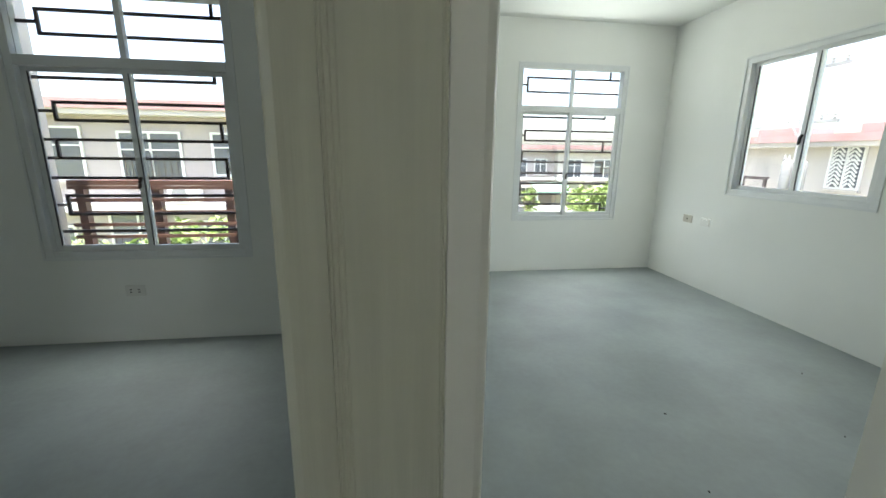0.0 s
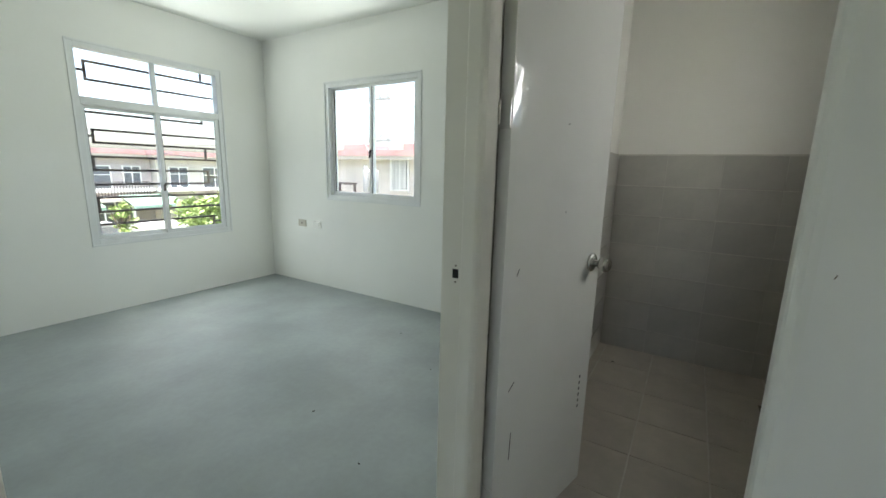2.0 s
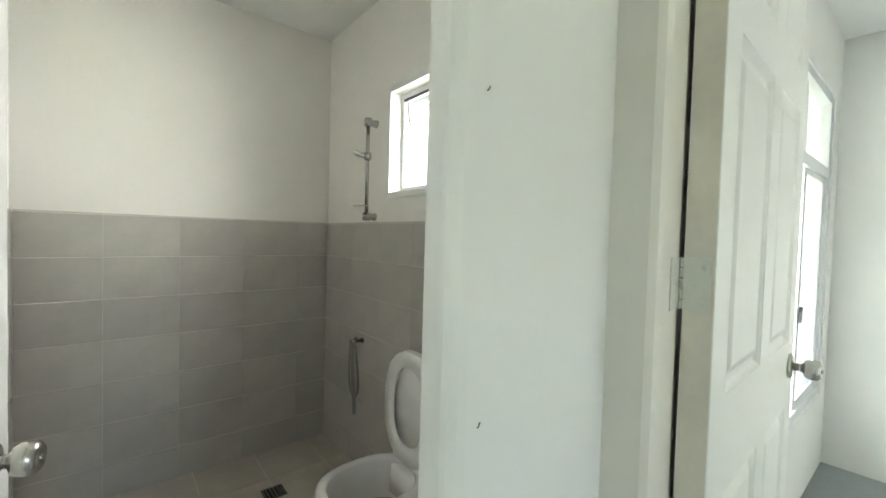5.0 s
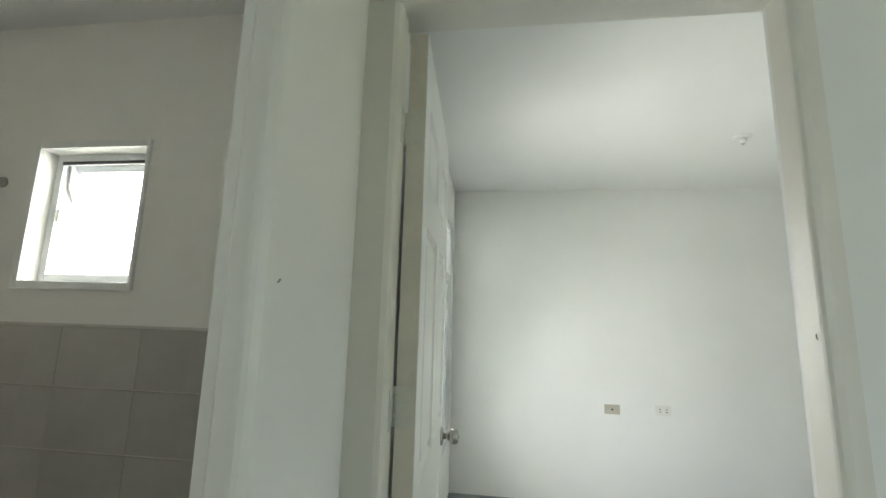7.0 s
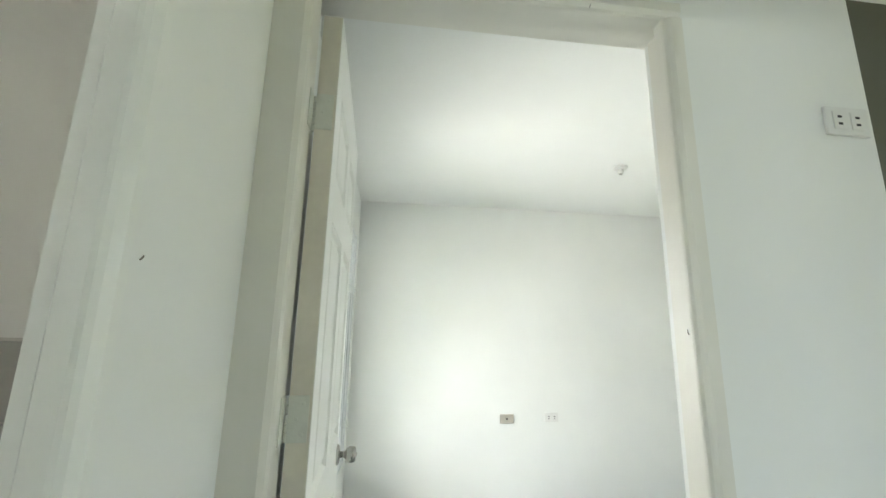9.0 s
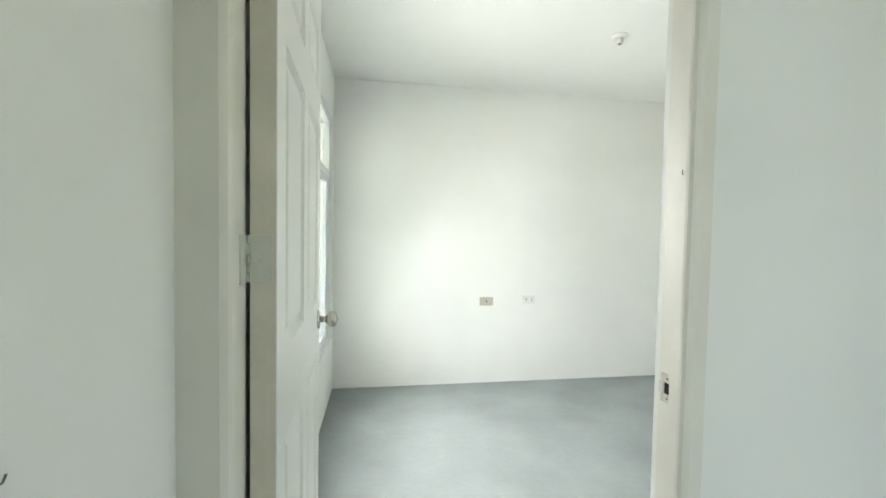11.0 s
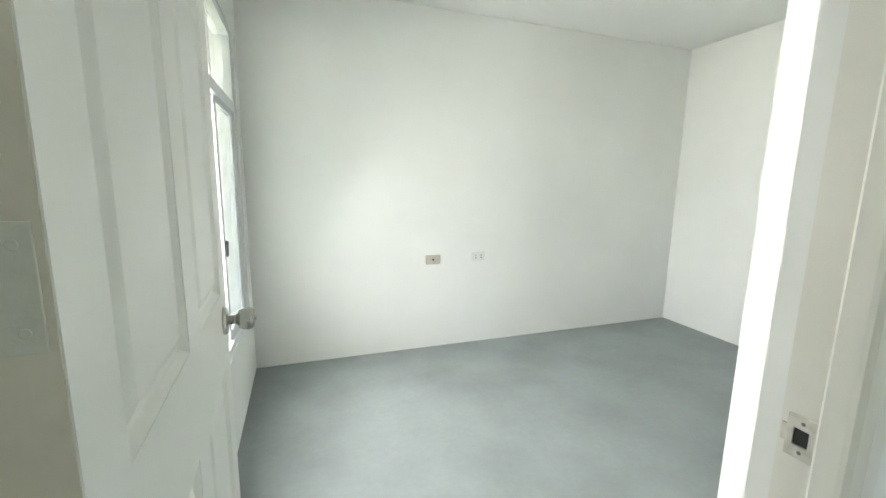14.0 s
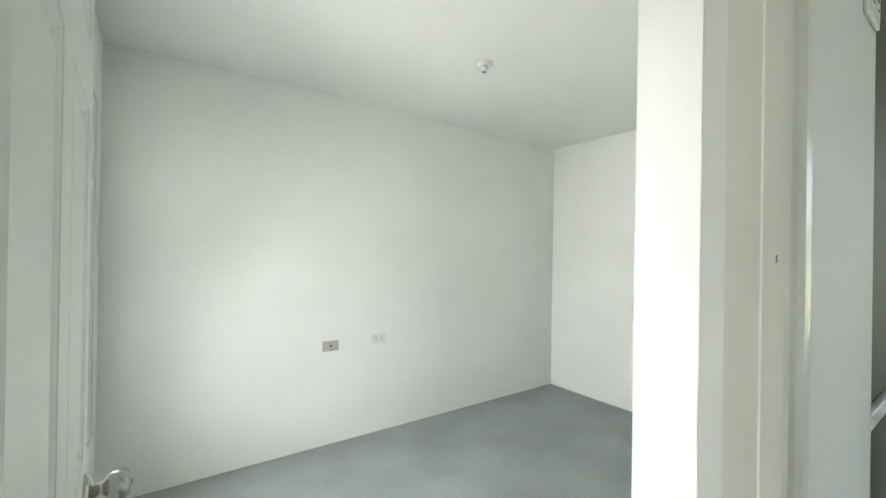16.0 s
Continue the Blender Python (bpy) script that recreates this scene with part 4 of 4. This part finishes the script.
def tiling(name, m, w, h, tw, th, off_u, off_v, mat, label, gu=0.0003, gv=0.0016, eu=0.0005):
    """Tiles on a thin bed of grout; local x and z span the field, the face looks towards -y."""
    bed = finish(name, boxm(0, w, -0.004, 0.0, 0, h), GROUT)
    bed.matrix_world = m
    tagged(bed, label, "tiling", kind="structure")
    cache = {}
    us = [u for u in np.arange(off_u - tw, w + tw, tw)]
    vs = [v for v in np.arange(off_v - th, h + th, th)]
    for u in us:
        for v in vs:
            a, b, c, d = max(u + gu, 0), min(u + tw - gu, w), max(v + gv, 0), min(v + th - gv, h)
            if b - a < 0.01 or d - c < 0.01:
                continue
            key = (round(b - a, 3), round(d - c, 3))
            if key not in cache:
                bm = bmesh.new()
                ww, hh, e = b - a, d - c, 0.0016
                lo = [bm.verts.new(p) for p in ((0, -0.004, 0), (ww, -0.004, 0), (ww, -0.004, hh), (0, -0.004, hh))]
                hi = [bm.verts.new(p) for p in ((eu, -0.0075, e), (ww - eu, -0.0075, e), (ww - eu, -0.0075, hh - e), (eu, -0.0075, hh - e))]
                for i in range(4):
                    bm.faces.new((lo[i], lo[(i + 1) % 4], hi[(i + 1) % 4], hi[i]))
                bm.faces.new(hi)
                me = bpy.data.meshes.new("tile")
                bmesh.ops.recalc_face_normals(bm, faces=bm.faces[:])
                bm.to_mesh(me)
                bm.free()
                me.materials.append(mat)
                cache[key] = me
            t = new("tile", cache[key])
            t.parent = bed
            t.matrix_basis = pose(a, rng.uniform(-0.0006, 0.0006), c)
    return bed


for mm in (TILE, TILEF):
    n, l = mm.node_tree.nodes, mm.node_tree.links
    info, hsv, mr = n.new("ShaderNodeObjectInfo"), n.new("ShaderNodeHueSaturation"), n.new("ShaderNodeMapRange")
    mr.inputs["To Min"].default_value, mr.inputs["To Max"].default_value = 0.93, 1.05
    l.new(info.outputs["Random"], mr.inputs["Value"])
    l.new(mr.outputs["Result"], hsv.inputs["Value"])
    b = n["Principled BSDF"]
    src = b.inputs["Base Color"].links[0].from_socket
    l.new(src, hsv.inputs["Color"])
    l.new(hsv.outputs["Color"], b.inputs["Base Color"])
TOP = 1.352
tiling("wall_tiling_east", facing(BX, BY1 - 0.009, "e"), BY1 - BY0 - 0.018, TOP, 0.30, 0.197, 0.29, -0.034, TILE, "taupe glazed wall tiles with pale joints")
tiling("wall_tiling_south", facing(BX, BY0, "s"), 2.0, TOP, 0.30, 0.197, 0.05, -0.034, TILE, "taupe glazed wall tiles with pale joints")
tiling("wall_tiling_north", facing(0.64, BY1, "n"), 2.0, TOP, 0.30, 0.197, 0.1, -0.034, TILE, "taupe glazed wall tiles with pale joints")
tiling("floor_tiling", Matrix(((1, 0, 0, 0.64), (0, 0, 1, BY0), (0, -1, 0, 0.001), (0, 0, 0, 1))), 2.0, BY1 - BY0, 0.30, 0.30, 0.19, 0.13, TILEF, "taupe floor tiles with pale joints", 0.0026, 0.0026, 0.0012)
